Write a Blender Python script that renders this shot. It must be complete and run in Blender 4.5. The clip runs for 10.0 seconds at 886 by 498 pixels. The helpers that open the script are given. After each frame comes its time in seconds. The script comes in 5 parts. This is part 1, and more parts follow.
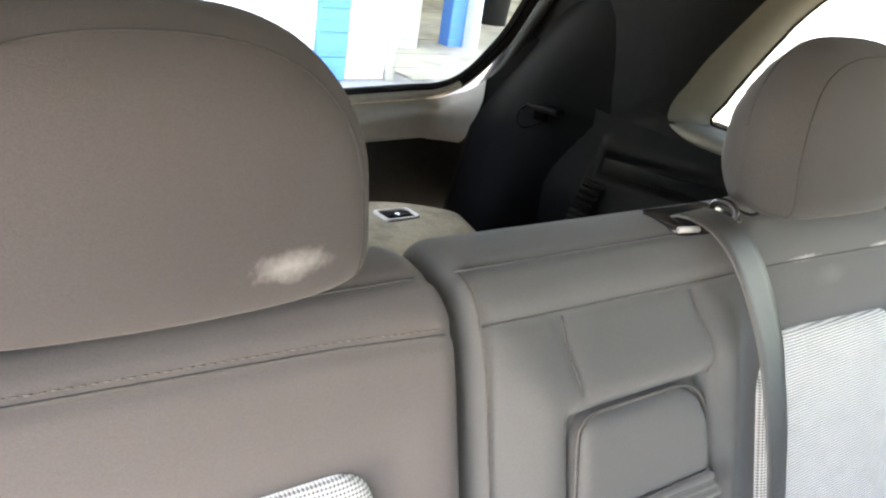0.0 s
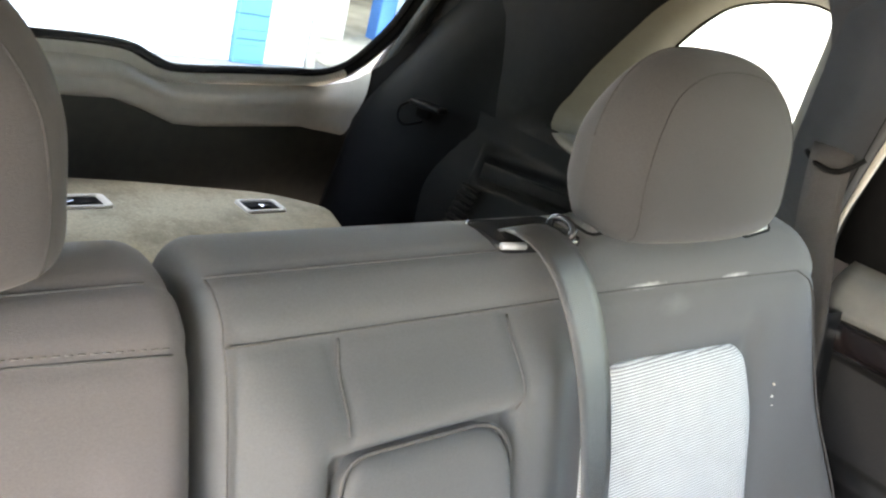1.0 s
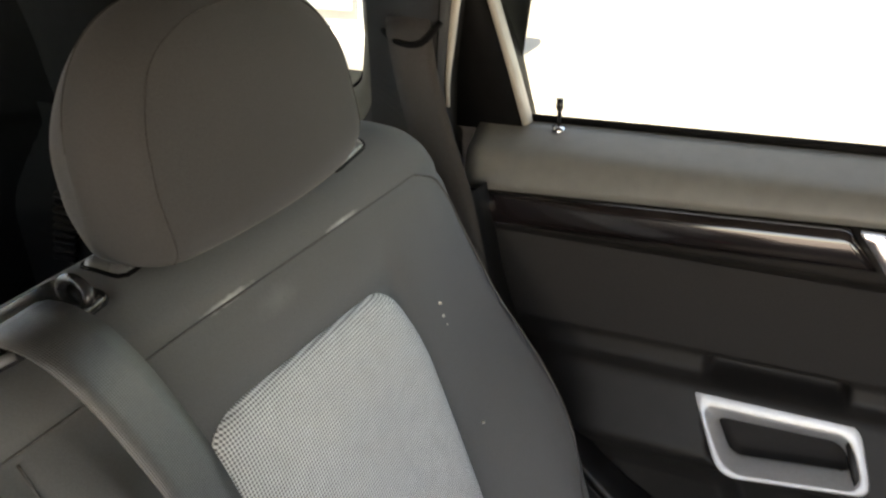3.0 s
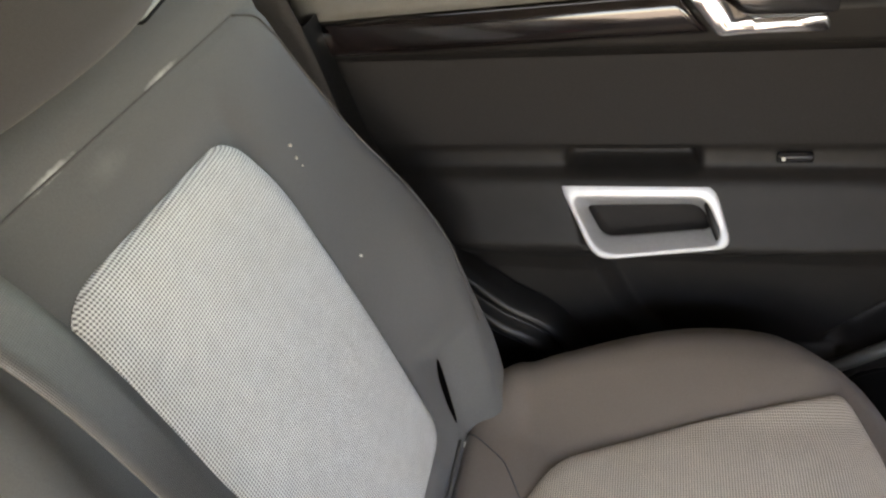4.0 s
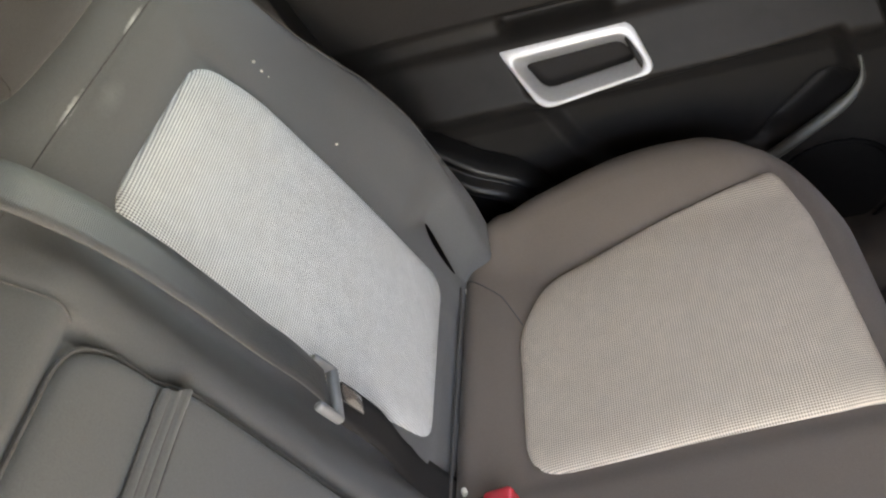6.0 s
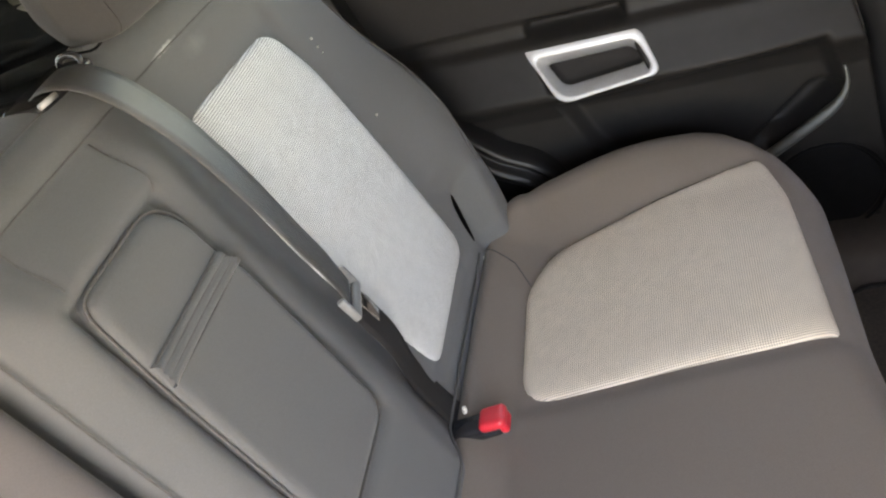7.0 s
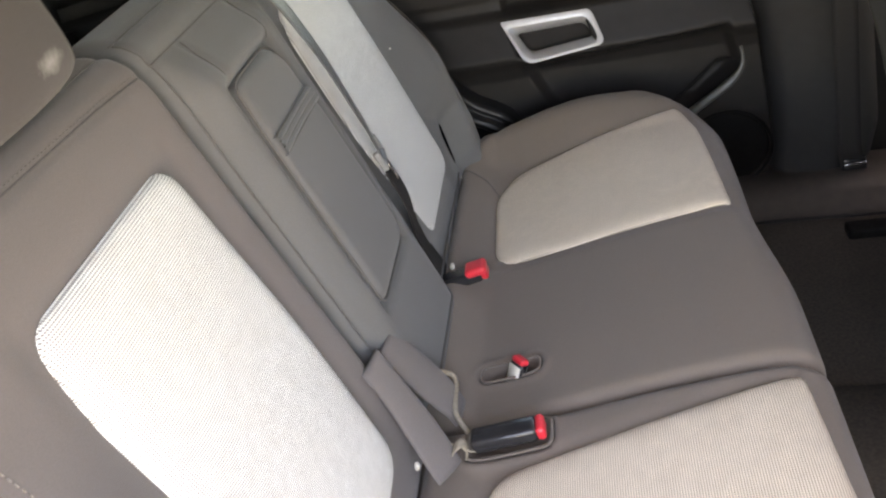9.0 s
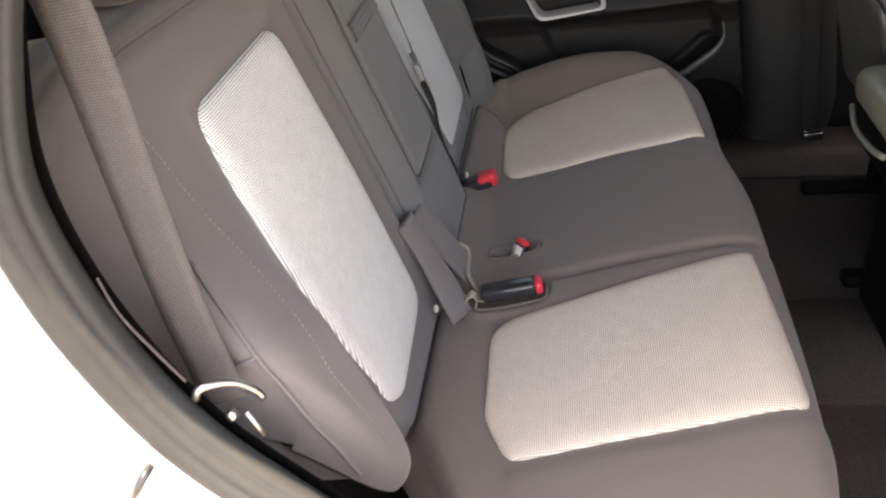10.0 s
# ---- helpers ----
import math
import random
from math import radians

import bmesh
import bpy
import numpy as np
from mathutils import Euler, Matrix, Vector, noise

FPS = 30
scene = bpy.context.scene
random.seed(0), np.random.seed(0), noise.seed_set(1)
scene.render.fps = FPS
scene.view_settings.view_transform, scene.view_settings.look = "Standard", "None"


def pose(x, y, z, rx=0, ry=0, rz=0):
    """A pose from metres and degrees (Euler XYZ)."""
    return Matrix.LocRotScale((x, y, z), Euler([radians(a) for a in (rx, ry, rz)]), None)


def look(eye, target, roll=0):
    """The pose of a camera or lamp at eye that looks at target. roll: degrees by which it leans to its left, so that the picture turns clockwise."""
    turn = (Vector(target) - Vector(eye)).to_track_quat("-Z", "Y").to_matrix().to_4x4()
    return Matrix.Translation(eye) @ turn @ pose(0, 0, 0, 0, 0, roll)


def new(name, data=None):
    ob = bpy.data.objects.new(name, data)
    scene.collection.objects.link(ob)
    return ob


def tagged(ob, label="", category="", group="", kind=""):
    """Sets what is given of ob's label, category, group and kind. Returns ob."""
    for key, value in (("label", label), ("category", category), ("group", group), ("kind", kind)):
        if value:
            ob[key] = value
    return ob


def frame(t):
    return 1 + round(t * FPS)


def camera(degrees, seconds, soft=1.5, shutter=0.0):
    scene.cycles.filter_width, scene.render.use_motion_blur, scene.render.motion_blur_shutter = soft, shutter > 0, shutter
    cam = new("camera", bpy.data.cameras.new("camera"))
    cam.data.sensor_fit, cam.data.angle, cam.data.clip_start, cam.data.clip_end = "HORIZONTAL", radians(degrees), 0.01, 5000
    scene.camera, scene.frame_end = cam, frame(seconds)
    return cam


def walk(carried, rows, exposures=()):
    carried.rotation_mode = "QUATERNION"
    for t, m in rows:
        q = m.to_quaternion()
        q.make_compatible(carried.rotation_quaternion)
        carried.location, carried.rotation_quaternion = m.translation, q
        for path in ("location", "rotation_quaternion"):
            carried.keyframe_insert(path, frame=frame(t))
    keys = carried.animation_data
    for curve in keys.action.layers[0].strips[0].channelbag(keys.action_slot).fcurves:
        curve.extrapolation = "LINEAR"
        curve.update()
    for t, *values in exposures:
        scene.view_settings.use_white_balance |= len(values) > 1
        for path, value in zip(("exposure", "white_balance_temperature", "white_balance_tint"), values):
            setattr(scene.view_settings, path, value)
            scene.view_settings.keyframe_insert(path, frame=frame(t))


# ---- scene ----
cam = camera(56.0, 10.0, soft=2.2, shutter=0.15)
PATH = [
    (0, (0.2051, -0.4539, 1.4952), (-0.8707, 0.4252, 0.9298), 8.78),
    (0.5, (0.1983, -0.3912, 1.4900), (-0.8277, 0.5547, 0.9398), 11.62),
    (1, (0.1937, -0.3231, 1.4837), (-0.7963, 0.6661, 0.9439), 14.92),
    (1.5, (0.1822, -0.2483, 1.4901), (-0.7508, 0.7935, 0.9478), 16.38),
    (2, (0.1704, -0.1714, 1.5064), (-0.6731, 0.9347, 0.9451), 13.85),
    (2.5, (0.1743, -0.1199, 1.5191), (-0.5480, 1.0547, 0.9287), 6.58),
    (3, (0.1850, -0.1034, 1.5170), (-0.3891, 1.1128, 0.8527), -1.42),
    (3.2, (0.1997, -0.0986, 1.5185), (-0.3253, 1.1047, 0.7928), -3.92),
    (4.5, (0.2135, -0.1001, 1.4729), (-0.0693, 1.0015, 0.4949), -11.51),
    (5, (0.2259, -0.1331, 1.4935), (-0.0550, 0.9197, 0.4627), -17.35),
    (5.5, (0.2371, -0.1859, 1.5122), (-0.0785, 0.8675, 0.4922), -22.08),
    (7, (0.3494, -0.4530, 1.5008), (-0.1145, 0.6693, 0.6203), -22.10),
    (7.5, (0.3439, -0.5759, 1.4921), (-0.1002, 0.5813, 0.6473), -20.51),
    (8, (0.3327, -0.6866, 1.4852), (-0.0730, 0.4953, 0.6554), -17.17),
    (8.5, (0.3107, -0.7706, 1.4895), (-0.0297, 0.4281, 0.6545), -15.46),
    (9, (0.2867, -0.8805, 1.4977), (-0.0185, 0.3344, 0.6725), -14.16),
    (9.5, (0.2693, -1.0415, 1.4896), (-0.0209, 0.1858, 0.6774), -11.03),
    (10, (0.2460, -1.1868, 1.4867), (-0.0099, 0.0416, 0.6648), -8.15),
]
walk(cam, [(t, look(eye, target, roll)) for t, eye, target, roll in PATH],
     exposures=[(0.0, 4.82, 8900, 19), (1.5, 5.02, 8700, 17), (2.0, 4.71, 9100, 17), (2.5, 3.98, 9500, 18), (3.0, 3.74, 9700, 19), (4.5, 4.42, 10300, 20), (5.5, 4.34, 10200, 20), (7.0, 4.50, 10000, 19), (9.0, 4.20, 10000, 20), (10.0, 3.60, 9900, 22)])

# ---- sky, sun ----
SUN_EL, SUN_AZ = radians(84), radians(165)          # azimuth measured from +y towards +x
world = bpy.data.worlds.new("sky")
scene.world = world
world.use_nodes = True
wn = world.node_tree.nodes
sky = wn.new("ShaderNodeTexSky")
sky.sky_type, sky.sun_disc, sky.sun_elevation, sky.sun_rotation = "NISHITA", False, SUN_EL, SUN_AZ
wn["Background"].inputs["Strength"].default_value = 0.15
world.node_tree.links.new(sky.outputs[0], wn["Background"].inputs["Color"])
sun_dir = Vector((math.sin(SUN_AZ) * math.cos(SUN_EL), math.cos(SUN_AZ) * math.cos(SUN_EL), math.sin(SUN_EL)))
sun = new("sun", bpy.data.lights.new("sun", "SUN"))
sun.data.energy, sun.data.angle, sun.data.color = 3.0, radians(0.6), (1.0, 0.95, 0.88)
sun.matrix_world = look(sun_dir * 20, (0, 0, 0))


# ---- materials ----
def material(name, base, rough=0.6, metal=0.0, vary=0.15, scale=40.0, bump=0.0, bump_scale=600.0, coat=0.0, sheen=0.0, spec=0.5,
             stain=0.0, stain_scale=6.0, stain_colour=None, uv_weave=0.0, weave_dark=0.3, wear=(), wear_colour=(0.5, 0.49, 0.47)):
    """A principled surface with fine grain, larger stains, fine relief and, on request, a woven pattern in metres of the UV map."""
    m = bpy.data.materials.new(name)
    m.use_nodes = True
    nt = m.node_tree
    n, l = nt.nodes, nt.links
    b = n["Principled BSDF"]
    b.inputs["Roughness"].default_value = rough
    b.inputs["Metallic"].default_value = metal
    b.inputs["Coat Weight"].default_value = coat
    b.inputs["Coat Roughness"].default_value = 0.08
    b.inputs["Sheen Weight"].default_value = sheen
    b.inputs["Specular IOR Level"].default_value = spec
    tc = n.new("ShaderNodeTexCoord")
    grain = n.new("ShaderNodeTexNoise")
    grain.inputs["Scale"].default_value, grain.inputs["Detail"].default_value = scale, 6.0
    l.new(tc.outputs["Object"], grain.inputs["Vector"])
    ramp = n.new("ShaderNodeMapRange")
    ramp.inputs["From Min"].default_value, ramp.inputs["From Max"].default_value = 0.25, 0.75
    ramp.inputs["To Min"].default_value, ramp.inputs["To Max"].default_value = 1 - vary, 1 + vary
    l.new(grain.outputs["Fac"], ramp.inputs["Value"])
    mul = n.new("ShaderNodeMix")
    mul.data_type, mul.blend_type = "RGBA", "MULTIPLY"
    mul.inputs["Factor"].default_value = 1.0
    mul.inputs["A"].default_value = (*base, 1)
    l.new(ramp.outputs["Result"], mul.inputs["B"])
    colour = mul.outputs["Result"]
    if stain:
        big = n.new("ShaderNodeTexNoise")
        big.inputs["Scale"].default_value, big.inputs["Detail"].default_value, big.inputs["Roughness"].default_value = stain_scale, 5.0, 0.65
        l.new(tc.outputs["Object"], big.inputs["Vector"])
        r2 = n.new("ShaderNodeMapRange")
        r2.inputs["From Min"].default_value, r2.inputs["From Max"].default_value = 0.45, 0.72
        r2.inputs["To Min"].default_value, r2.inputs["To Max"].default_value = 0.0, stain
        l.new(big.outputs["Fac"], r2.inputs["Value"])
        mx = n.new("ShaderNodeMix")
        mx.data_type = "RGBA"
        l.new(r2.outputs["Result"], mx.inputs["Factor"])
        l.new(colour, mx.inputs["A"])
        mx.inputs["B"].default_value = (*(stain_colour or [c * 0.6 for c in base]), 1)
        colour = mx.outputs["Result"]
        rr = n.new("ShaderNodeMapRange")
        rr.inputs["To Min"].default_value, rr.inputs["To Max"].default_value = max(rough - 0.06, 0), min(rough + 0.06, 1)
        l.new(big.outputs["Fac"], rr.inputs["Value"])
        l.new(rr.outputs["Result"], b.inputs["Roughness"])
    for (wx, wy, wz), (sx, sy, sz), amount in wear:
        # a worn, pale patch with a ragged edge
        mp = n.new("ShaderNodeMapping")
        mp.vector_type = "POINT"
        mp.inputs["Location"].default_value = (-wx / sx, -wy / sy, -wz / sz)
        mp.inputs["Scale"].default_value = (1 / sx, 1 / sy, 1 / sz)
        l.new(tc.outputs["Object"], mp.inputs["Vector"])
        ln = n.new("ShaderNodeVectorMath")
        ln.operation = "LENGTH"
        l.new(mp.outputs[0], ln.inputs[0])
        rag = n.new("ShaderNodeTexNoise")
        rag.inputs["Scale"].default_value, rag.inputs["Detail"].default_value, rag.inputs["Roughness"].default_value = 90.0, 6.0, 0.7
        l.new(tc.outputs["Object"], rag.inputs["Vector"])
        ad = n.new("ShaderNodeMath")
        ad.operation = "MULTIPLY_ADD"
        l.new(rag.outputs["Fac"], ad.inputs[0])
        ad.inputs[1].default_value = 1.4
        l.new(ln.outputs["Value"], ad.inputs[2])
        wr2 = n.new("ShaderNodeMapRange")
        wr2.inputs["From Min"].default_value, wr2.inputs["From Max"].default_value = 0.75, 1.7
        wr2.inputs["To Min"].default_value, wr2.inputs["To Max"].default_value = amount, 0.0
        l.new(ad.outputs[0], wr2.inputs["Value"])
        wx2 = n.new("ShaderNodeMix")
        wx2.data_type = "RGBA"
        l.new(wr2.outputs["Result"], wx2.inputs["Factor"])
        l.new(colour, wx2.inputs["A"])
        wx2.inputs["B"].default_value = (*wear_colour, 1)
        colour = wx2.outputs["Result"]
    height = None
    if uv_weave:
        # two crossed rows of round threads, uv_weave metres apart
        sep = n.new("ShaderNodeSeparateXYZ")
        l.new(tc.outputs["UV"], sep.inputs[0])

        def wave(socket, shift):
            a = n.new("ShaderNodeMath")
            a.operation = "MULTIPLY_ADD"
            l.new(socket, a.inputs[0])
            a.inputs[1].default_value, a.inputs[2].default_value = 2 * math.pi / uv_weave, shift
            s = n.new("ShaderNodeMath")
            s.operation = "SINE"
            l.new(a.outputs[0], s.inputs[0])
            return s.outputs[0]
        p = n.new("ShaderNodeMath")
        p.operation = "ADD"
        q = n.new("ShaderNodeMath")
        q.operation = "SUBTRACT"
        for node in (p, q):
            l.new(sep.outputs[0], node.inputs[0])
            l.new(sep.outputs[1], node.inputs[1])
        prod = n.new("ShaderNodeMath")
        prod.operation = "MULTIPLY"
        l.new(wave(p.outputs[0], 0.0), prod.inputs[0])
        l.new(wave(q.outputs[0], 0.0), prod.inputs[1])
        wr = n.new("ShaderNodeMapRange")
        wr.inputs["From Min"].default_value, wr.inputs["From Max"].default_value = -0.70, 0.35
        l.new(prod.outputs[0], wr.inputs["Value"])
        wm = n.new("ShaderNodeMix")
        wm.data_type = "RGBA"
        l.new(wr.outputs["Result"], wm.inputs["Factor"])
        wm.inputs["A"].default_value = (*[c * weave_dark for c in base], 1)
        l.new(colour, wm.inputs["B"])
        colour = wm.outputs["Result"]
        height = prod.outputs[0]
        dist = 0.0006
    elif bump:
        fine = n.new("ShaderNodeTexNoise")
        fine.inputs["Scale"].default_value, fine.inputs["Detail"].default_value = bump_scale, 3.0
        l.new(tc.outputs["Object"], fine.inputs["Vector"])
        height = fine.outputs["Fac"]
        dist = 0.0008
    if height is not None:
        bn = n.new("ShaderNodeBump")
        bn.inputs["Strength"].default_value, bn.inputs["Distance"].default_value = bump or 0.6, dist
        l.new(height, bn.inputs["Height"])
        l.new(bn.outputs[0], b.inputs["Normal"])
    l.new(colour, b.inputs["Base Color"])
    return m


def glass_material(name, tint):
    m = bpy.data.materials.new(name)
    m.use_nodes = True
    n, l = m.node_tree.nodes, m.node_tree.links
    n.remove(n["Principled BSDF"])
    clear, gloss, mix, edge = n.new("ShaderNodeBsdfTransparent"), n.new("ShaderNodeBsdfGlossy"), n.new("ShaderNodeMixShader"), n.new("ShaderNodeLayerWeight")
    clear.inputs["Color"].default_value = (*tint, 1)
    gloss.inputs["Roughness"].default_value = 0.02
    edge.inputs["Blend"].default_value = 0.15
    rise = n.new("ShaderNodeMath")
    rise.operation = "MULTIPLY"
    rise.inputs[1].default_value = 0.5
    l.new(edge.outputs["Facing"], rise.inputs[0])
    l.new(rise.outputs[0], mix.inputs[0])
    l.new(clear.outputs[0], mix.inputs[1])
    l.new(gloss.outputs[0], mix.inputs[2])
    l.new(mix.outputs[0], n["Material Output"].inputs["Surface"])
    return m


M = dict(
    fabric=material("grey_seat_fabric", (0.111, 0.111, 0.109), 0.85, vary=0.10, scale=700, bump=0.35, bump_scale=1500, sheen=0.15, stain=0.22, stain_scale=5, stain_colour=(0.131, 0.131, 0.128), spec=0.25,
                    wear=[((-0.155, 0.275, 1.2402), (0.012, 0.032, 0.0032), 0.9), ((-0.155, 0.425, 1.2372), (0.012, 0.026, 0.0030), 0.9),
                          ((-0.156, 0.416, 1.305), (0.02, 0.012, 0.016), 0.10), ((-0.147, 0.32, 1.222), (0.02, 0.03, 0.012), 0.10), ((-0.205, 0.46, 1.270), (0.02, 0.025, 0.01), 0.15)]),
    fabric_warm=material("mauve_grey_seat_fabric", (0.129, 0.114, 0.109), 0.85, vary=0.10, scale=700, bump=0.35, bump_scale=1500, sheen=0.15, stain=0.22, stain_scale=5, stain_colour=(0.146, 0.130, 0.124), spec=0.25),
    # near-black that stands for shade inside openings
    shade_black=material("near_black_for_shade", (0.004, 0.0035, 0.0035), 0.9, spec=0.0, vary=0.1),
    pillartrim=material("charcoal_pillar_plastic", (0.027, 0.0265, 0.027), 0.5, spec=0.25, vary=0.12, scale=50, bump=0.3, bump_scale=900, stain=0.3, stain_scale=4, stain_colour=(0.045, 0.043, 0.042)),
    lowerface=material("dark_olive_tailgate_plastic", (0.050, 0.048, 0.040), 0.6, spec=0.2, vary=0.15, scale=50, bump=0.3, bump_scale=900, stain=0.3, stain_scale=5, stain_colour=(0.062, 0.059, 0.049)),
    sill=material("brown_worn_sill_plastic", (0.048, 0.038, 0.033), 0.55, spec=0.3, vary=0.2, scale=40, bump=0.3, bump_scale=900, stain=0.5, stain_scale=6, stain_colour=(0.035, 0.030, 0.028)),
    console=material("olive_console_vinyl", (0.17, 0.175, 0.14), 0.3, vary=0.10, scale=60, bump=0.25, bump_scale=700, stain=0.2, stain_scale=9),
    # seat cloth again, with warm bounced light put into its colour
    fabric_seat=material("bounce_warmed_seat_fabric", (0.162, 0.130, 0.107), 0.85, vary=0.10, scale=700, bump=0.35, bump_scale=1500, sheen=0.15, stain=0.25, stain_scale=5, stain_colour=(0.180, 0.147, 0.122), spec=0.25),
    tan=material("tan_strap_cloth", (0.26, 0.22, 0.17), 0.9, vary=0.2, scale=200, bump=0.4, bump_scale=900),
    # seat cloth darkened in colour for the shade on the far headrest
    fabric_head=material("dimmed_headrest_fabric", (0.054, 0.0535, 0.0535), 0.88, vary=0.10, scale=700, bump=0.35, bump_scale=1500, sheen=0.1, stain=0.22, stain_scale=5, stain_colour=(0.078, 0.075, 0.074), spec=0.2),
    # near headrest: the same cloth, with less shade put into its colour
    fabric_head_warm=material("less_dimmed_headrest_fabric", (0.072, 0.066, 0.065), 0.88, vary=0.10, scale=700, bump=0.35, bump_scale=1500, sheen=0.1, stain=0.22, stain_scale=5, stain_colour=(0.086, 0.079, 0.078), spec=0.2,
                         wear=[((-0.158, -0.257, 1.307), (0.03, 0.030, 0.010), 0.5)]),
    weave=material("light_woven_insert", (0.86, 0.86, 0.83), 0.8, vary=0.08, scale=60, bump=0.5, uv_weave=0.0056, weave_dark=0.18, stain=0.15, stain_scale=4, spec=0.2),
    # cushion weave: the backrest weave tinted for warm bounced light
    weave_seat=material("bounce_warmed_insert", (0.79, 0.67, 0.535), 0.8, vary=0.08, scale=60, bump=0.5, uv_weave=0.0056, weave_dark=0.30, stain=0.2, stain_scale=4, spec=0.2),
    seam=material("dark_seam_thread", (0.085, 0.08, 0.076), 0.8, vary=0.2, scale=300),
    seam_head=material("dark_restraint_seam", (0.036, 0.034, 0.033), 0.85, vary=0.2, scale=300),
    dimthread=material("grey_stitch_thread", (0.15, 0.14, 0.13), 0.8, vary=0.2, scale=300),
    thread=material("pale_stitch_thread", (0.25, 0.23, 0.205), 0.8, vary=0.2, scale=300),
    belt=material("grey_belt_webbing", (0.070, 0.069, 0.067), 0.32, vary=0.2, scale=300, bump=0.35, uv_weave=0.0032, weave_dark=0.45, spec=1.0, stain=0.2, stain_scale=12),
    belt_dull=material("dull_grey_belt_webbing", (0.078, 0.071, 0.068), 0.55, vary=0.2, scale=300, bump=0.6, uv_weave=0.0045, weave_dark=0.4, spec=0.35, stain=0.2, stain_scale=12),
    black=material("black_trim_plastic", (0.0065, 0.0064, 0.0066), 0.6, spec=0.07, vary=0.2, scale=60, bump=0.25, bump_scale=900, stain=0.3, stain_scale=3, stain_colour=(0.010, 0.0098, 0.0098)),
    pillar=material("dark_pillar_plastic", (0.0075, 0.0074, 0.0075), 0.55, spec=0.07, vary=0.2, scale=60, bump=0.25, bump_scale=900, stain=0.3, stain_scale=3, stain_colour=(0.016, 0.0155, 0.0155)),
    dpillar=material("black_corner_plastic", (0.0045, 0.0045, 0.0048), 0.5, spec=0.05, vary=0.2, scale=60, bump=0.25, bump_scale=900, stain=0.3, stain_scale=3, stain_colour=(0.009, 0.009, 0.0095)),
    sealblack=material("black_rubber", (0.010, 0.010, 0.0105), 0.4, spec=0.3, vary=0.2, scale=60, stain=0.2, stain_scale=8),
    gloss_black=material("gloss_black_plastic", (0.02, 0.02, 0.022), 0.22, vary=0.1, scale=60, stain=0.2, stain_scale=8, stain_colour=(0.04, 0.04, 0.04)),
    door=material("charcoal_door_plastic", (0.0155, 0.0143, 0.0138), 0.45, spec=0.18, vary=0.15, scale=50, bump=0.3, bump_scale=900, stain=0.3, stain_scale=4, stain_colour=(0.027, 0.0235, 0.021)),
    doorcloth=material("charcoal_door_cloth", (0.031, 0.029, 0.0285), 0.85, spec=0.12, vary=0.12, scale=600, bump=0.3, bump_scale=1400),
    greytrim=material("grey_soft_trim", (0.15, 0.145, 0.135), 0.5, vary=0.12, scale=60, bump=0.25, bump_scale=900, stain=0.2, stain_scale=3),
    darkcloth=material("dark_pillar_cloth", (0.070, 0.059, 0.057), 0.85, spec=0.2, vary=0.12, scale=300, bump=0.3, bump_scale=1200, stain=0.2, stain_scale=6),
    lidgrey=material("grey_console_vinyl", (0.09, 0.092, 0.085), 0.35, vary=0.12, scale=60, bump=0.25, bump_scale=700, stain=0.2, stain_scale=9),
    steel=material("worn_steel", (0.34, 0.33, 0.33), 0.35, metal=1.0, vary=0.15, scale=120, stain=0.3, stain_scale=40),
    sillgrey=material("grey_sill_vinyl", (0.150, 0.146, 0.132), 0.45, vary=0.1, scale=60, bump=0.25, bump_scale=900, stain=0.2, stain_scale=3),
    olive=material("olive_reveal_trim", (0.108, 0.099, 0.075), 0.6, vary=0.06, scale=60, bump=0.2, bump_scale=900, stain=0.2, stain_scale=3),
    tongue=material("pale_grey_tongue_plastic", (0.22, 0.22, 0.217), 0.4, vary=0.08, scale=120, stain=0.2, stain_scale=20),
    satin=material("satin_grey_plastic", (0.20, 0.20, 0.195), 0.28, vary=0.08, scale=120, stain=0.2, stain_scale=20),
    wood=material("dark_lacquered_wood", (0.0085, 0.0062, 0.0062), 0.16, vary=0.5, scale=14, coat=0.8, stain=0.5, stain_scale=30, stain_colour=(0.012, 0.007, 0.006)),
    silver=material("satin_silver_plastic", (0.50, 0.50, 0.505), 0.38, metal=0.35, vary=0.05, scale=200, stain=0.15, stain_scale=20),
    chrome=material("polished_steel", (0.75, 0.75, 0.76), 0.16, metal=1.0, vary=0.05, scale=100),
    carpet=material("olive_cargo_carpet", (0.31, 0.265, 0.185), 0.95, vary=0.22, scale=260, bump=0.9, bump_scale=900, stain=0.8, stain_scale=14, stain_colour=(0.16, 0.133, 0.090), spec=0.1),
    floor=material("brown_floor_carpet", (0.05, 0.043, 0.037), 0.95, vary=0.3, scale=200, bump=0.9, bump_scale=700, stain=0.4, stain_scale=7, spec=0.1),
    red=material("red_release_button", (0.74, 0.035, 0.05), 0.28, vary=0.08, scale=100),
    rim=material("cream_cup_rim", (0.62, 0.58, 0.50), 0.5, vary=0.08, scale=100),
    beige=material("beige_hard_trim", (0.46, 0.43, 0.37), 0.55, vary=0.06, scale=60, bump=0.2, bump_scale=900, stain=0.15, stain_scale=3),
    headliner=material("beige_headliner", (0.15, 0.142, 0.128), 0.9, vary=0.06, scale=200, bump=0.3, bump_scale=800),
    paint=material("white_car_paint", (0.80, 0.80, 0.79), 0.25, vary=0.02, scale=10, coat=0.8, stain=0.08, stain_scale=3, stain_colour=(0.7, 0.69, 0.66)),
    rubber=material("grey_rubber_seal", (0.0175, 0.020, 0.020), 0.6, spec=0.3, vary=0.15, scale=120, bump=0.2, bump_scale=700, stain=0.3, stain_scale=8, stain_colour=(0.042, 0.045, 0.043)),
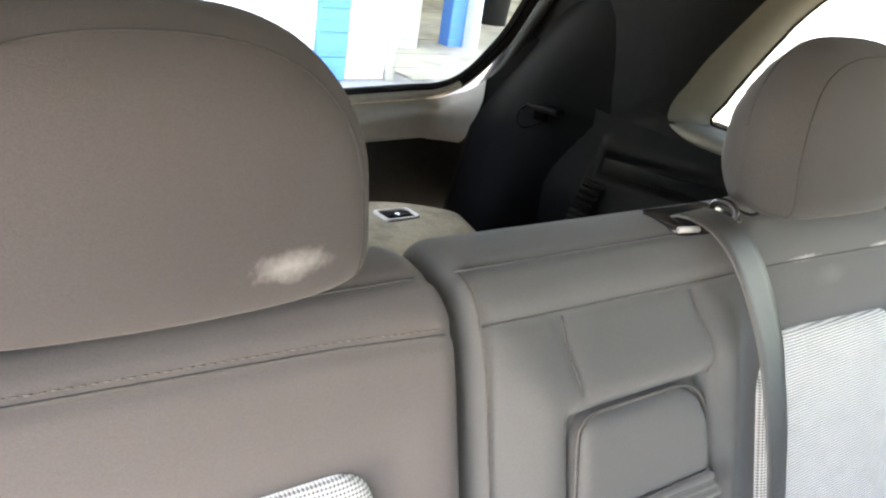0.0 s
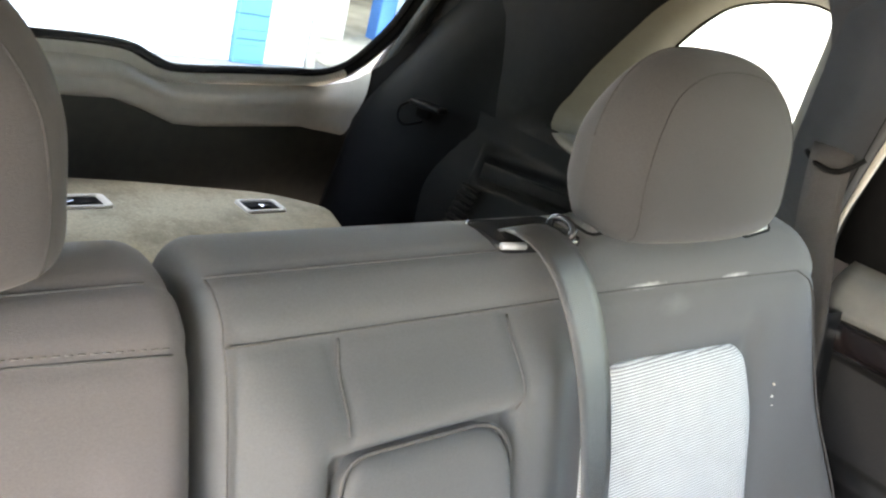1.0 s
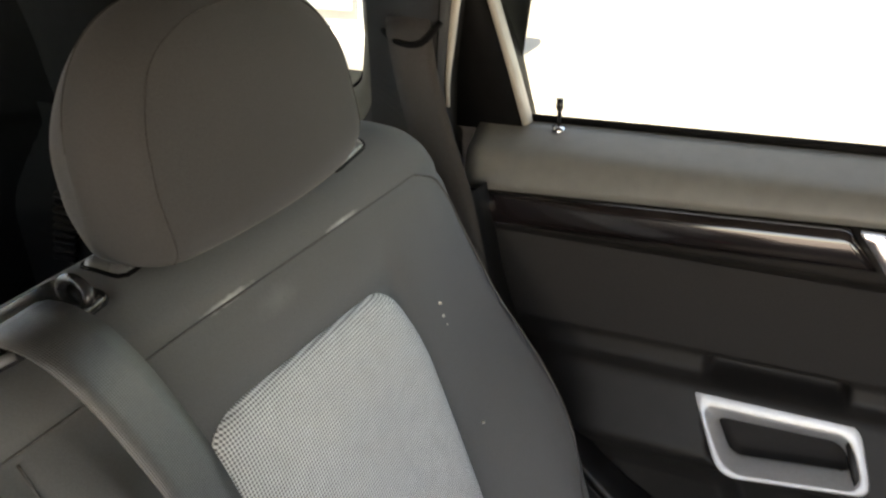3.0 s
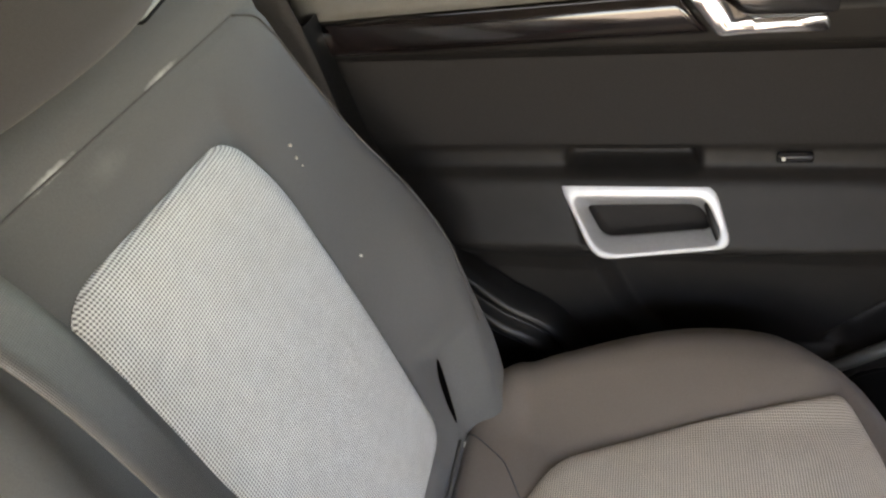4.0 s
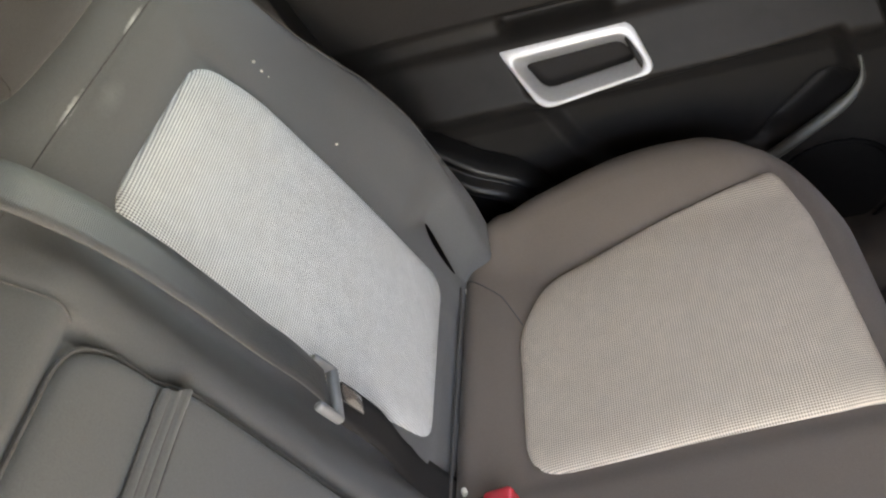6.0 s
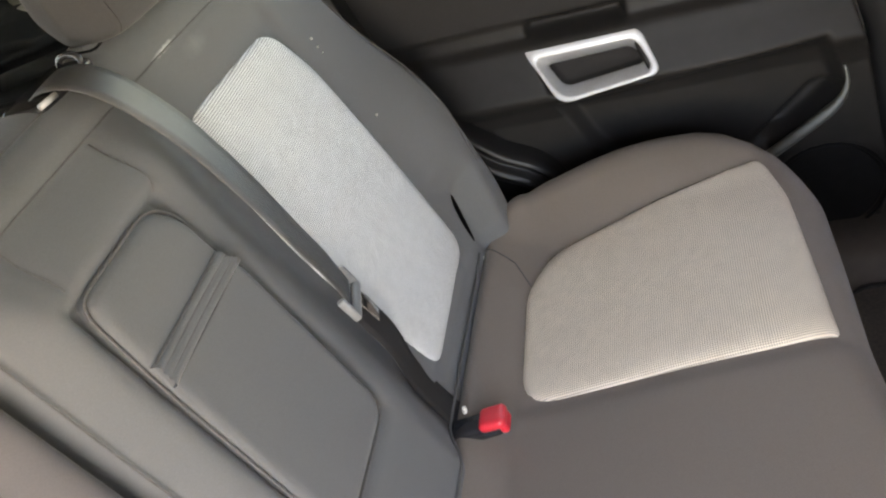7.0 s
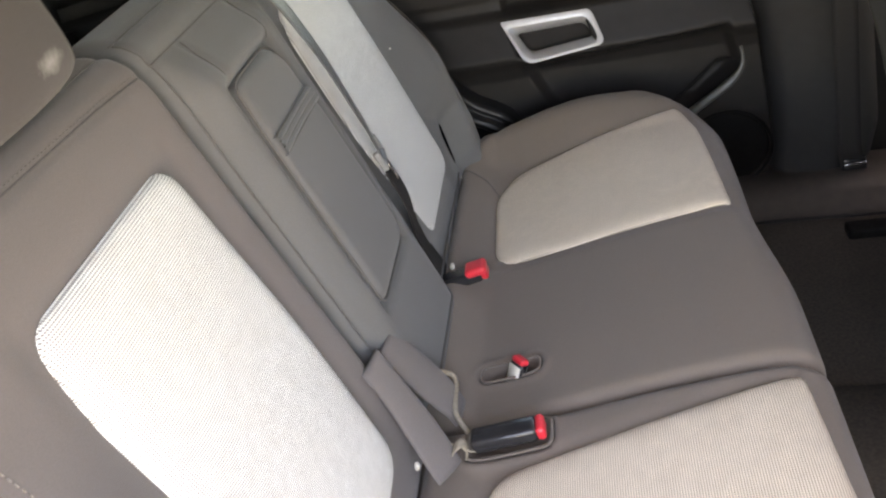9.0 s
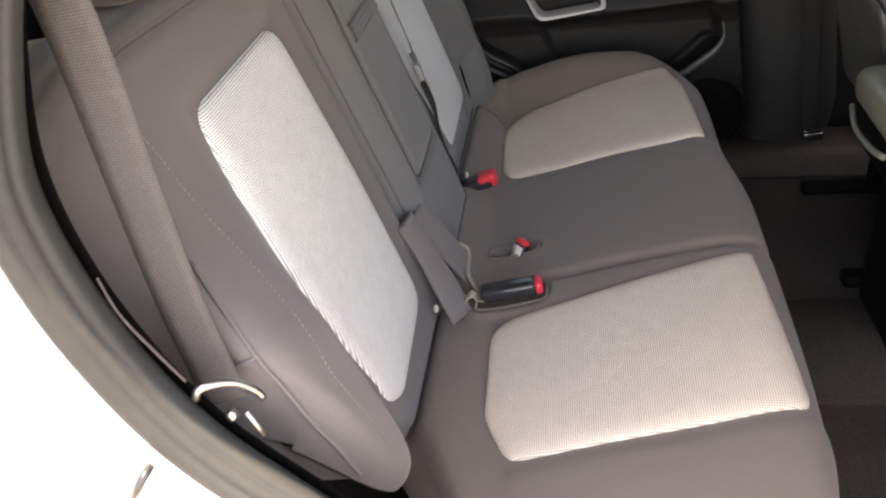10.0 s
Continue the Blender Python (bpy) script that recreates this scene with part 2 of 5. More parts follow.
    concrete=material("sunlit_concrete", (0.30, 0.287, 0.268), 0.9, vary=0.12, scale=8, bump=0.5, bump_scale=60, stain=0.5, stain_scale=0.8, stain_colour=(0.19, 0.18, 0.165)),
    wall=material("white_painted_block", (0.78, 0.78, 0.77), 0.8, vary=0.05, scale=12, bump=0.3, bump_scale=120, stain=0.2, stain_scale=1.5),
    blue=material("blue_painted_block", (0.06, 0.26, 0.66), 0.7, vary=0.08, scale=12, bump=0.3, bump_scale=120, stain=0.2, stain_scale=2),
    bay=material("beige_bay_wall", (0.45, 0.42, 0.36), 0.85, vary=0.1, scale=6, stain=0.5, stain_scale=1.2, stain_colour=(0.25, 0.22, 0.18)),
    bayfloor=material("pale_bay_concrete", (0.66, 0.60, 0.48), 0.6, vary=0.1, scale=6, bump=0.3, bump_scale=60, stain=0.8, stain_scale=1.1, stain_colour=(0.16, 0.14, 0.11)),
    tyre=material("tyre_rubber", (0.02, 0.02, 0.02), 0.85, vary=0.2, scale=40),
    silvercar=material("silver_car_paint", (0.42, 0.43, 0.44), 0.3, metal=0.5, vary=0.03, scale=10, coat=0.6),
    redcar=material("red_car_paint", (0.5, 0.04, 0.05), 0.3, vary=0.03, scale=10, coat=0.7),
    bluecar=material("pale_blue_car_paint", (0.35, 0.48, 0.62), 0.3, vary=0.03, scale=10, coat=0.7),
    sideglass=glass_material("side_window_glass", (0.62, 0.66, 0.64)),
    privacy=glass_material("rear_privacy_glass", (0.80, 0.86, 0.87)),
    # dark tint that holds back light through the unseen windscreen
    tinted=glass_material("tinted_glass", (0.17, 0.185, 0.18)),
    carglass=material("dark_car_glass", (0.03, 0.035, 0.04), 0.08, vary=0.05, scale=5, stain=0.1),
)


# ---- mesh helpers ----
def part(name, bm, mat, parent=None, label="", smooth=True):
    """Links a bmesh as one mesh object, under parent if given."""
    me = bpy.data.meshes.new(name)
    bmesh.ops.recalc_face_normals(bm, faces=bm.faces)
    bm.to_mesh(me)
    bm.free()
    me.materials.append(M[mat] if isinstance(mat, str) else mat)
    if smooth:
        me.shade_smooth()
    ob = new(name, me)
    if parent is not None:
        ob.parent = parent
    if label:
        ob["label"] = label
    return ob


def thing(name, label, category, group="", kind="", at=(0, 0, 0)):
    """An Empty at the base of a thing, to parent its parts."""
    ob = new(name)
    ob.empty_display_size = 0.05
    ob.location = at
    return tagged(ob, label, category, group, kind)


def under(ob, parent):
    """Parents a part that was built in world metres to a thing that stands away from the origin."""
    ob.parent = parent
    ob.matrix_parent_inverse = Matrix.Translation(parent.location).inverted()
    return ob


def loft(rings, closed=True, caps=(True, True), uvs=None):
    """A skin over rings of equally many points."""
    bm = bmesh.new()
    rows = [[bm.verts.new(p) for p in r] for r in rings]
    n = len(rows[0])
    layer = bm.loops.layers.uv.new("uv") if uvs is not None else None
    for i in range(len(rows) - 1):
        for j in range(n if closed else n - 1):
            k = (j + 1) % n
            f = bm.faces.new((rows[i][j], rows[i][k], rows[i + 1][k], rows[i + 1][j]))
            if layer is not None:
                for lo, (a, b) in zip(f.loops, ((i, j), (i, k), (i + 1, k), (i + 1, j))):
                    lo[layer].uv = uvs[a][b]
    if closed and caps[0]:
        bm.faces.new(rows[0])
    if closed and caps[1]:
        bm.faces.new(rows[-1][::-1])
    return bm


def curve(points, step=0.01, closed=False):
    """A smooth curve through the points (Catmull-Rom), resampled at even steps, as an array."""
    p = np.array(points, float)
    n = len(p)
    out = []
    for i in range(n if closed else n - 1):
        if closed:
            a, b, c, d = p[(i - 1) % n], p[i], p[(i + 1) % n], p[(i + 2) % n]
        else:
            a, b, c, d = p[max(i - 1, 0)], p[i], p[i + 1], p[min(i + 2, n - 1)]
        for t in np.linspace(0, 1, 16, endpoint=False):
            out.append(0.5 * ((2 * b) + (c - a) * t + (2 * a - 5 * b + 4 * c - d) * t * t + (3 * b - a - 3 * c + d) * t ** 3))
    out.append(p[0] if closed else p[-1])
    return even(np.array(out), step, closed)


def even(p, step, closed=False):
    """Resamples a polyline at about even steps."""
    seg = np.linalg.norm(np.diff(p, axis=0), axis=1)
    s = np.concatenate([[0], np.cumsum(seg)])
    n = max(int(round(s[-1] / step)), 2)
    q = np.linspace(0, s[-1], n + 1)
    r = np.stack([np.interp(q, s, p[:, k]) for k in range(p.shape[1])], 1)
    return r[:-1] if closed else r


def rounded(corners, radius, step=0.006):
    """A closed outline: a polygon in 2D with rounded corners (one radius, or one for each corner)."""
    c = [np.array(q, float) for q in corners]
    n = len(c)
    rad = radius if isinstance(radius, (list, tuple)) else [radius] * n
    out = []
    for i in range(n):
        a, b, d = c[i - 1], c[i], c[(i + 1) % n]
        u, v = (a - b) / np.linalg.norm(a - b), (d - b) / np.linalg.norm(d - b)
        p, q = b + u * rad[i], b + v * rad[i]
        for t in np.linspace(0, 1, 8):
            out.append((1 - t) ** 2 * p + 2 * t * (1 - t) * b + t * t * q)
    out.append(out[0])
    return even(np.array(out), step, True)


def tube(points, r, sides=8, closed=False):
    """A round bar along points."""
    p = [Vector(q) for q in points]
    n = len(p)
    rings = []
    side = None
    for i in range(n):
        d = (p[(i + 1) % n] - p[i - 1]) if closed else (p[min(i + 1, n - 1)] - p[max(i - 1, 0)])
        d.normalize()
        if side is None:
            side = d.orthogonal().normalized()
        side = (side - d * side.dot(d)).normalized()
        up = d.cross(side)
        rr = r[i] if isinstance(r, (list, tuple, np.ndarray)) else r
        rings.append([p[i] + (side * math.cos(a) + up * math.sin(a)) * rr for a in [2 * math.pi * k / sides for k in range(sides)]])
    if closed:
        rings.append(rings[0])
        bm = loft(rings, caps=(False, False))
        bmesh.ops.remove_doubles(bm, verts=bm.verts, dist=1e-6)
        return bm
    return loft(rings)


def strip(points, across, width, thick=0.0016):
    """A flat band along points; across: its width direction at each point, or one for all."""
    p = [Vector(q) for q in points]
    n = len(p)
    rings, uvs, run = [], [], 0.0
    for i in range(n):
        run += (p[i] - p[i - 1]).length if i else 0.0
        d = (p[min(i + 1, n - 1)] - p[max(i - 1, 0)]).normalized()
        a = Vector(across[i] if isinstance(across[0], (list, tuple, Vector, np.ndarray)) else across)
        a = (a - d * a.dot(d)).normalized()
        nrm = a.cross(d)
        h, k = width / 2, thick / 2
        rings.append([p[i] + a * u + nrm * v for u, v in ((-h, -k), (-h * 0.5, -k * 1.3), (0, -k * 1.4), (h * 0.5, -k * 1.3), (h, -k), (h, k), (h * 0.5, k * 1.3), (0, k * 1.4), (-h * 0.5, k * 1.3), (-h, k))])
        uvs.append([(u, run) for u in (-h, -h * 0.5, 0, h * 0.5, h, h, h * 0.5, 0, -h * 0.5, -h)])
    return loft(rings, uvs=uvs)


def box(size, m=None, bevel=0.004, seg=2, bm=None):
    """A box with rounded edges, centred, posed by m."""
    bm2 = bmesh.new()
    bmesh.ops.create_cube(bm2, size=1.0, matrix=Matrix.Diagonal((*size, 1)))
    if bevel:
        bmesh.ops.bevel(bm2, geom=bm2.edges[:], offset=min(bevel, min(size) * 0.45), segments=seg, affect="EDGES", profile=0.5)
    if m is not None:
        bmesh.ops.transform(bm2, matrix=m, verts=bm2.verts)
    return bm2


def slab(outline, y0, y1, axis="y", bevel=0.0):
    """A plate: a 2D outline pushed from y0 to y1 along an axis, with its rim rounded by bevel."""
    o = np.array(outline, float)
    c = o.mean(0)

    def ring(inset, y):
        q = []
        for p in o:
            d = p - c
            L = np.linalg.norm(d)
            p2 = c + d * max(L - inset, 0) / L
            q.append({"y": (p2[0], y, p2[1]), "x": (y, p2[0], p2[1]), "z": (p2[0], p2[1], y)}[axis])
        return q
    s = 1 if y1 > y0 else -1
    rings = [ring(0, y0)]
    if bevel:
        rings += [ring(bevel * (1 - math.cos(a)), y1 - s * bevel * (1 - math.sin(a))) for a in np.linspace(0, math.pi / 2, 4)]
    else:
        rings.append(ring(0, y1))
    return loft(rings)


def smooth_step(a, b, x):
    t = np.clip((x - a) / (b - a), 0, 1)
    return t * t * (3 - 2 * t)


def grid(us, vs, fn):
    """An open sheet fn(u, v)."""
    return loft([[fn(u, v) for u in us] for v in vs], closed=False)


# ---- rear seat: shared shapes ----
# backrest section (x, z): from the fold between cushion and back, up the front, over the top and down behind
BACK = curve([(-0.006, 0.655), (0.006, 0.670), (0.009, 0.694), (-0.002, 0.745), (-0.038, 0.865), (-0.076, 0.989), (-0.104, 1.08), (-0.131, 1.17), (-0.147, 1.222),
              (-0.160, 1.250), (-0.176, 1.264), (-0.196, 1.271), (-0.235, 1.272), (-0.262, 1.255), (-0.270, 1.21), (-0.235, 1.07), (-0.175, 0.86),
              (-0.125, 0.69), (-0.07, 0.645), (-0.01, 0.645)], 0.005, True)
FRONT = BACK[: int(np.argmax(BACK[:, 1])) + 14]        # the front and the top of it
FRONT_S = np.concatenate([[0], np.cumsum(np.linalg.norm(np.diff(FRONT, axis=0), axis=1))])
BACK_MID = (np.array((-0.06, 0.68)), np.array((-0.215, 1.215)))
# cushion section (x, z): from the fold forward, over the front edge, and back underneath
CUSH = curve([(0.002, 0.648), (0.013, 0.672), (0.026, 0.689), (0.05, 0.6955), (0.11, 0.701), (0.20, 0.722), (0.30, 0.747), (0.40, 0.768), (0.455, 0.776), (0.487, 0.772),
              (0.509, 0.752), (0.517, 0.715), (0.512, 0.64), (0.495, 0.55), (0.46, 0.525), (0.25, 0.55), (0.02, 0.58), (-0.04, 0.61)], 0.005, True)
CUSH_TOP = CUSH[: int(np.argmax(CUSH[:, 0])) + 6]
CUSH_S = np.concatenate([[0], np.cumsum(np.linalg.norm(np.diff(CUSH_TOP, axis=0), axis=1))])
CUSH_MID = (np.array((0.03, 0.635)), np.array((0.44, 0.66)))
BACK_OUT, SPLIT_BACK, SPLIT_CUSH = 0.645, -0.130, -0.122


def s_of_z(z):
    k = int(np.argmax(FRONT[:, 1]))
    return float(np.interp(z, FRONT[:k, 1], FRONT_S[:k]))


def s_of_x(x):
    return float(np.interp(x, CUSH_TOP[:, 0], CUSH_S))


def on(path, lengths, s):
    """Point and outward normal of a section at arc length s."""
    p = np.array([np.interp(s, lengths, path[:, k]) for k in (0, 1)])
    q = np.array([np.interp(s + 0.004, lengths, path[:, k]) - np.interp(s - 0.004, lengths, path[:, k]) for k in (0, 1)])
    q /= np.linalg.norm(q)
    return p, q


def back_warp(x, y, z):
    """Rounds the outer top corners of the backrest."""
    r = 0.10
    e = max(abs(y) - (BACK_OUT - r), 0)
    drop = r - math.sqrt(max(r * r - e * e, 0))
    w = float(smooth_step(1.02, 1.26, z))
    k = max(abs(y) - 0.46, 0) / 0.185
    rise = ((0.20 * k * k + 0.05 * float(smooth_step(0.38, 0.48, -y))) if y < 0 else 0.05 * k * k) * float(smooth_step(1.16, 0.66, z))
    if y < 0:           # the near bolster is wide low down
        y -= 0.022 * math.exp(-((z - 0.88) / 0.16) ** 2) * float(smooth_step(0.48, 0.64, -y))
    if y > 0:           # the far bolster bulges towards the door
        y += 0.024 * math.exp(-((z - 1.0) / 0.16) ** 2) * float(smooth_step(0.48, 0.64, y))
    return (x - 0.25 * drop * w - 0.2 * rise, y, z - 0.75 * drop * w + rise)


def cush_warp(x, y, z):
    """Lets the cushion fall towards the doors, widen forwards and round its front corners."""
    a = abs(y)
    top = float(smooth_step(0.56, 0.68, z))
    fall = 0.050 * max((a - 0.30) / 0.36, 0) ** 2 * float(smooth_step(0.22, 0.50, x)) - 0.030 * float(smooth_step(0.53, 0.62, a)) * float(smooth_step(0.57, 0.36, x)) * float(smooth_step(0.02, 0.07, x)) * (y > 0) * 1.4
    r = 0.16
    e = max(a - (0.645 - r), 0)
    nose = (r - math.sqrt(max(r * r - e * e, 0))) * float(smooth_step(0.25, 0.5, x)) * 0.8 + 0.022 * float(smooth_step(0.0, 0.25, y)) * float(smooth_step(0.40, 0.5, x))
    wide = 1 + 0.09 * float(smooth_step(0.50, 0.66, a)) * float(smooth_step(0.0, 0.36, x))
    cut = max(-0.405 - y, 0) * 0.53          # the near rear corner is cut away
    if x < 0.15:
        x = x + cut * (1 - x / 0.15)
    roll = float(smooth_step(0.085, 0.022, x) * smooth_step(-0.125, -0.10, y)) * top        # the wide cushion swells against the backrest
    roll += 0.62 * float(smooth_step(0.50, 0.62, y) * smooth_step(0.36, 0.16, x) * smooth_step(0.03, 0.12, x)) * top      # and its outer rear corner stands up
    return (x - nose - 0.010 * roll, y * wide, z - fall * top + 0.030 * roll)


def seams_back_depth(y, s, z):
    """Grooves along the seams of the backrest front, and the dip round the armrest and the inserts."""
    d = 0.0
    if s is None:
        return 0.0
    d -= 0.0026 * math.exp(-((s - seam_b(y)) / 0.006) ** 2)
    if y < 0.22:
        d -= 0.003 * math.exp(-((s - S_A) / 0.006) ** 2)
    # armrest well
    if -0.13 < y < 0.15:
        dx, dz = abs(y - 0.014 - 0.006 * float(smooth_step(1.12, 1.08, z))) - 0.075 - 0.007 * float(smooth_step(1.12, 1.08, z)), abs(z - 1.017) - 0.162
        sd = math.hypot(max(dx, 0), max(dz, 0)) + min(max(dx, dz), 0)
        d -= 0.006 * math.exp(-(sd / 0.006) ** 2) + (0.008 if sd < 0 else 0)
        if s < S_B:
            d -= 0.0025 * (math.exp(-((y + 0.048) / 0.006) ** 2) + math.exp(-((y - 0.101) / 0.006) ** 2)) * (z > 1.18)
    # soft dip round the inserts
    a = abs(y)
    dx, dz = abs(a - 0.328) - 0.13, abs(z - 0.955) - 0.215
    sd = math.hypot(max(dx, 0), max(dz, 0)) + min(max(dx, dz), 0)
    d -= 0.007 * math.exp(-((sd - 0.004) / 0.022) ** 2)
    return d


S_B, S_A = s_of_z(1.2405), float(np.interp(0.192, -FRONT[:, 0], FRONT_S))


def seam_b(y):
    """Arc length of the upper front seam: it rises outwards on the narrow backrest and falls on the wide one."""
    return s_of_z(float(np.interp(y, [-0.575, -0.50, -0.40, -0.22, -0.14, 0.25, 0.55], [1.253, 1.257, 1.253, 1.248, 1.243, 1.2405, 1.2325])))


def back_swell(y, z):
    """The armrest column and the outer bolsters stand proud of the section."""
    d = 0.027 * float(smooth_step(0.185, 0.115, y) * smooth_step(-0.124, -0.076, y) * smooth_step(1.246, 1.185, z))
    if y < 0:
        return d + 0.054 * float(smooth_step(0.47, 0.56, -y) * smooth_step(1.17, 0.90, z))
    low = float(smooth_step(0.87, 0.80, z))         # beside the slit the bolster stands up steeply
    edge = 0.49 + low * (float(np.interp(z, [0.73, 0.77, 0.81], [0.526, 0.539, 0.551])) - 0.49)
    return d + (0.045 - 0.004 * float(smooth_step(0.76, 0.69, z))) * float(smooth_step(edge, edge + 0.10 - 0.06 * low, y) * smooth_step(1.09, 0.87, z))


def back_at(y, s, off=0.0, groove=True):
    p, q = on(FRONT, FRONT_S, s)
    n = np.array((q[1], -q[0]))
    d = off + back_swell(y, p[1]) + (seams_back_depth(y, s, p[1]) if groove else 0)
    x, z = p + n * d
    return back_warp(x, y, z)


NOTCHES = [(0.125, -0.030, 0.042, 0.016), (0.128, -0.158, 0.056, 0.024)]      # buckle wells: x, y, half length, half width


def cush_depth(y, x):
    d = 0.0
    for nx, ny, hx, hy in NOTCHES:
        u, v = abs(x - nx) - hx + 0.014, abs(y - ny) - hy + 0.014
        sd = math.hypot(max(u, 0), max(v, 0)) + min(max(u, v), 0) - 0.014
        d -= 0.045 * float(smooth_step(0.004, -0.006, sd))
        d += 0.003 * math.exp(-((sd - 0.008) / 0.005) ** 2)
    # long inserts have a sunken rim
    for poly in CUSH_INSERTS:
        yy = [p[1] for p in poly]
        if min(yy) - 0.03 < y < max(yy) + 0.03 and 0.05 < x < 0.53:
            sd = poly_dist((x, y), poly)
            d -= 0.005 * math.exp(-((sd - 0.002) / 0.014) ** 2)
    return d


def poly_dist(p, poly):
    best = 9.0
    for i in range(len(poly)):
        ax, ay = poly[i]
        bx, by = poly[(i + 1) % len(poly)]
        vx, vy = bx - ax, by - ay
        t = min(max(((p[0] - ax) * vx + (p[1] - ay) * vy) / (vx * vx + vy * vy), 0), 1)
        best = min(best, math.hypot(p[0] - ax - vx * t, p[1] - ay - vy * t))
    return best


CUSH_L = [(0.086, 0.228), (0.078, 0.445), (0.112, 0.515), (0.300, 0.550), (0.458, 0.572), (0.484, 0.222)]
CUSH_R = [(0.100, -0.214), (0.106, -0.42), (0.136, -0.492), (0.340, -0.478), (0.500, -0.452), (0.480, -0.150)]
CUSH_INSERTS = [CUSH_L, CUSH_R]


def cush_at(y, x, off=0.0, groove=True):
    p, q = on(CUSH_TOP, CUSH_S, s_of_x(x))
    n = np.array((-q[1], q[0]))
    d = off + (cush_depth(y, x) if groove else 0)
    a, b = p + n * d
    return cush_warp(a, y, b)


def pad(section, mid, y0, y1, r0, r1, depth, warp, fine=0.005):
    """A stuffed body: a section swept sideways, its two ends rounded over r0 and r1."""
    ys = list(np.arange(y0 + r0, y1 - r1, fine)) + [y1 - r1]
    ys = [y0 + r0 * (1 - math.cos(a)) for a in np.linspace(0.02, math.pi / 2, 8)[:-1]] + ys + [y1 - r1 * (1 - math.cos(a)) for a in np.linspace(math.pi / 2, 0.02, 8)[1:]]
    m0, m1 = mid
    mv = m1 - m0
    rings = []
    nrm = np.roll(section, -1, 0) - np.roll(section, 1, 0)
    nrm = np.stack([nrm[:, 1], -nrm[:, 0]], 1)
    nrm /= np.linalg.norm(nrm, axis=1)[:, None]
    if np.mean(np.sum(nrm * (section - section.mean(0)), 1)) < 0:
        nrm = -nrm
    for y in ys:
        e = min((y - y0) / r0, (y1 - y) / r1, 1.0)
        r = r0 if (y - y0) / r0 < (y1 - y) / r1 else r1
        inset = r * (1 - math.sqrt(max(1 - (1 - e) ** 2, 0))) if e < 1 else 0
        ring = []
        for i, p in enumerate(section):
            q = p + nrm[i] * depth(y, i, p)
            if inset:
                m = m0 + mv * min(max(np.dot(q - m0, mv) / np.dot(mv, mv), 0), 1)
                L = np.linalg.norm(m - q)
                q = q + (m - q) / L * min(inset, 0.9 * L)
            ring.append(warp(q[0], y, q[1]))
        rings.append(ring)
    return loft(rings)


def back_depth_at(y, i, p):
    return back_swell(y, p[1]) + seams_back_depth(y, FRONT_S[i], p[1]) if i < len(FRONT) else 0.0


def cush_depth_at(y, i, p):
    return cush_depth(y, p[0]) if i < len(CUSH_TOP) else 0.0


def insert(outline, at, bulge, rings=22, sink=0.0, power=3.0):
    """A stuffed panel over a surface: outline in the surface's two measures, standing proud by bulge in its middle."""
    o = np.array(outline)
    c = o.mean(0)
    rows, uvs = [], []
    for k in range(rings + 1):
        r = max(1 - (k / rings) ** 1.5, 0.02) if k < rings else 0.004
        off = sink + (bulge - sink) * (1 - r ** (power * 4)) ** 0.5 if r < 1 else sink
        q = c + (o - c) * r
        rows.append([at(a, b, off) for a, b in q])
        uvs.append([(a, b) for a, b in q])
    return loft(rows, caps=(False, True), uvs=uvs)


def seam(points, r=0.0009):
    return tube(points, r, 6)


def stitches(points, every=0.006, long=0.0036, r=0.00045):
    """A row of short threads along a line."""
    p = even(np.array(points), every)
    bm = bmesh.new()
    for a, b in zip(p[:-1], p[1:]):
        d = (b - a) / np.linalg.norm(b - a)
        t = tube([a, a + d * long], r, 4)
        me = bpy.data.meshes.new("tmp")
        t.to_mesh(me)
        t.free()
        bm.from_mesh(me)
        bpy.data.meshes.remove(me)
    return bm


# ---- rear seat: backs ----
def seat_back(y0, y1, r0, r1, label, cloth):
    ob = thing("rear_seat", label, "car seat", "rear seats")
    return part("backrest", pad(BACK, BACK_MID, y0, y1, r0, r1, back_depth_at, back_warp), cloth, ob)


def ysz(pts):
    """Outline corners given as (y, z) turned to (y, arc length)."""
    return [(y, s_of_z(z)) for y, z in pts]


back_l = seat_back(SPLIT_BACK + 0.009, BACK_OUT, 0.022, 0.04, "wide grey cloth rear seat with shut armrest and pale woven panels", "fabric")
back_r = seat_back(-BACK_OUT, SPLIT_BACK - 0.001, 0.04, 0.02, "narrow grey cloth rear seat with pale woven panels", "fabric_warm")

IN_L = rounded(ysz([(0.205, 1.183), (0.452, 1.170), (0.482, 1.10), (0.492, 0.93), (0.491, 0.762), (0.244, 0.757), (0.206, 0.95)]), [0.055, 0.03, 0.03, 0.08, 0.03, 0.03, 0.08])
IN_R = rounded(ysz([(-0.204, 1.176), (-0.462, 1.176), (-0.477, 1.08), (-0.474, 0.92), (-0.440, 0.722), (-0.205, 0.742), (-0.194, 0.95)]), [0.03, 0.03, 0.03, 0.08, 0.022, 0.035, 0.08])
part("woven_insert", insert(IN_L, lambda y, s, off: back_at(y, s, off, False), 0.005, sink=-0.006), "weave", back_l, "pale grey woven panel")
part("woven_insert", insert(IN_R, lambda y, s, off: back_at(y, s, off, False), 0.005, sink=-0.006), "weave", back_r, "pale grey woven panel")
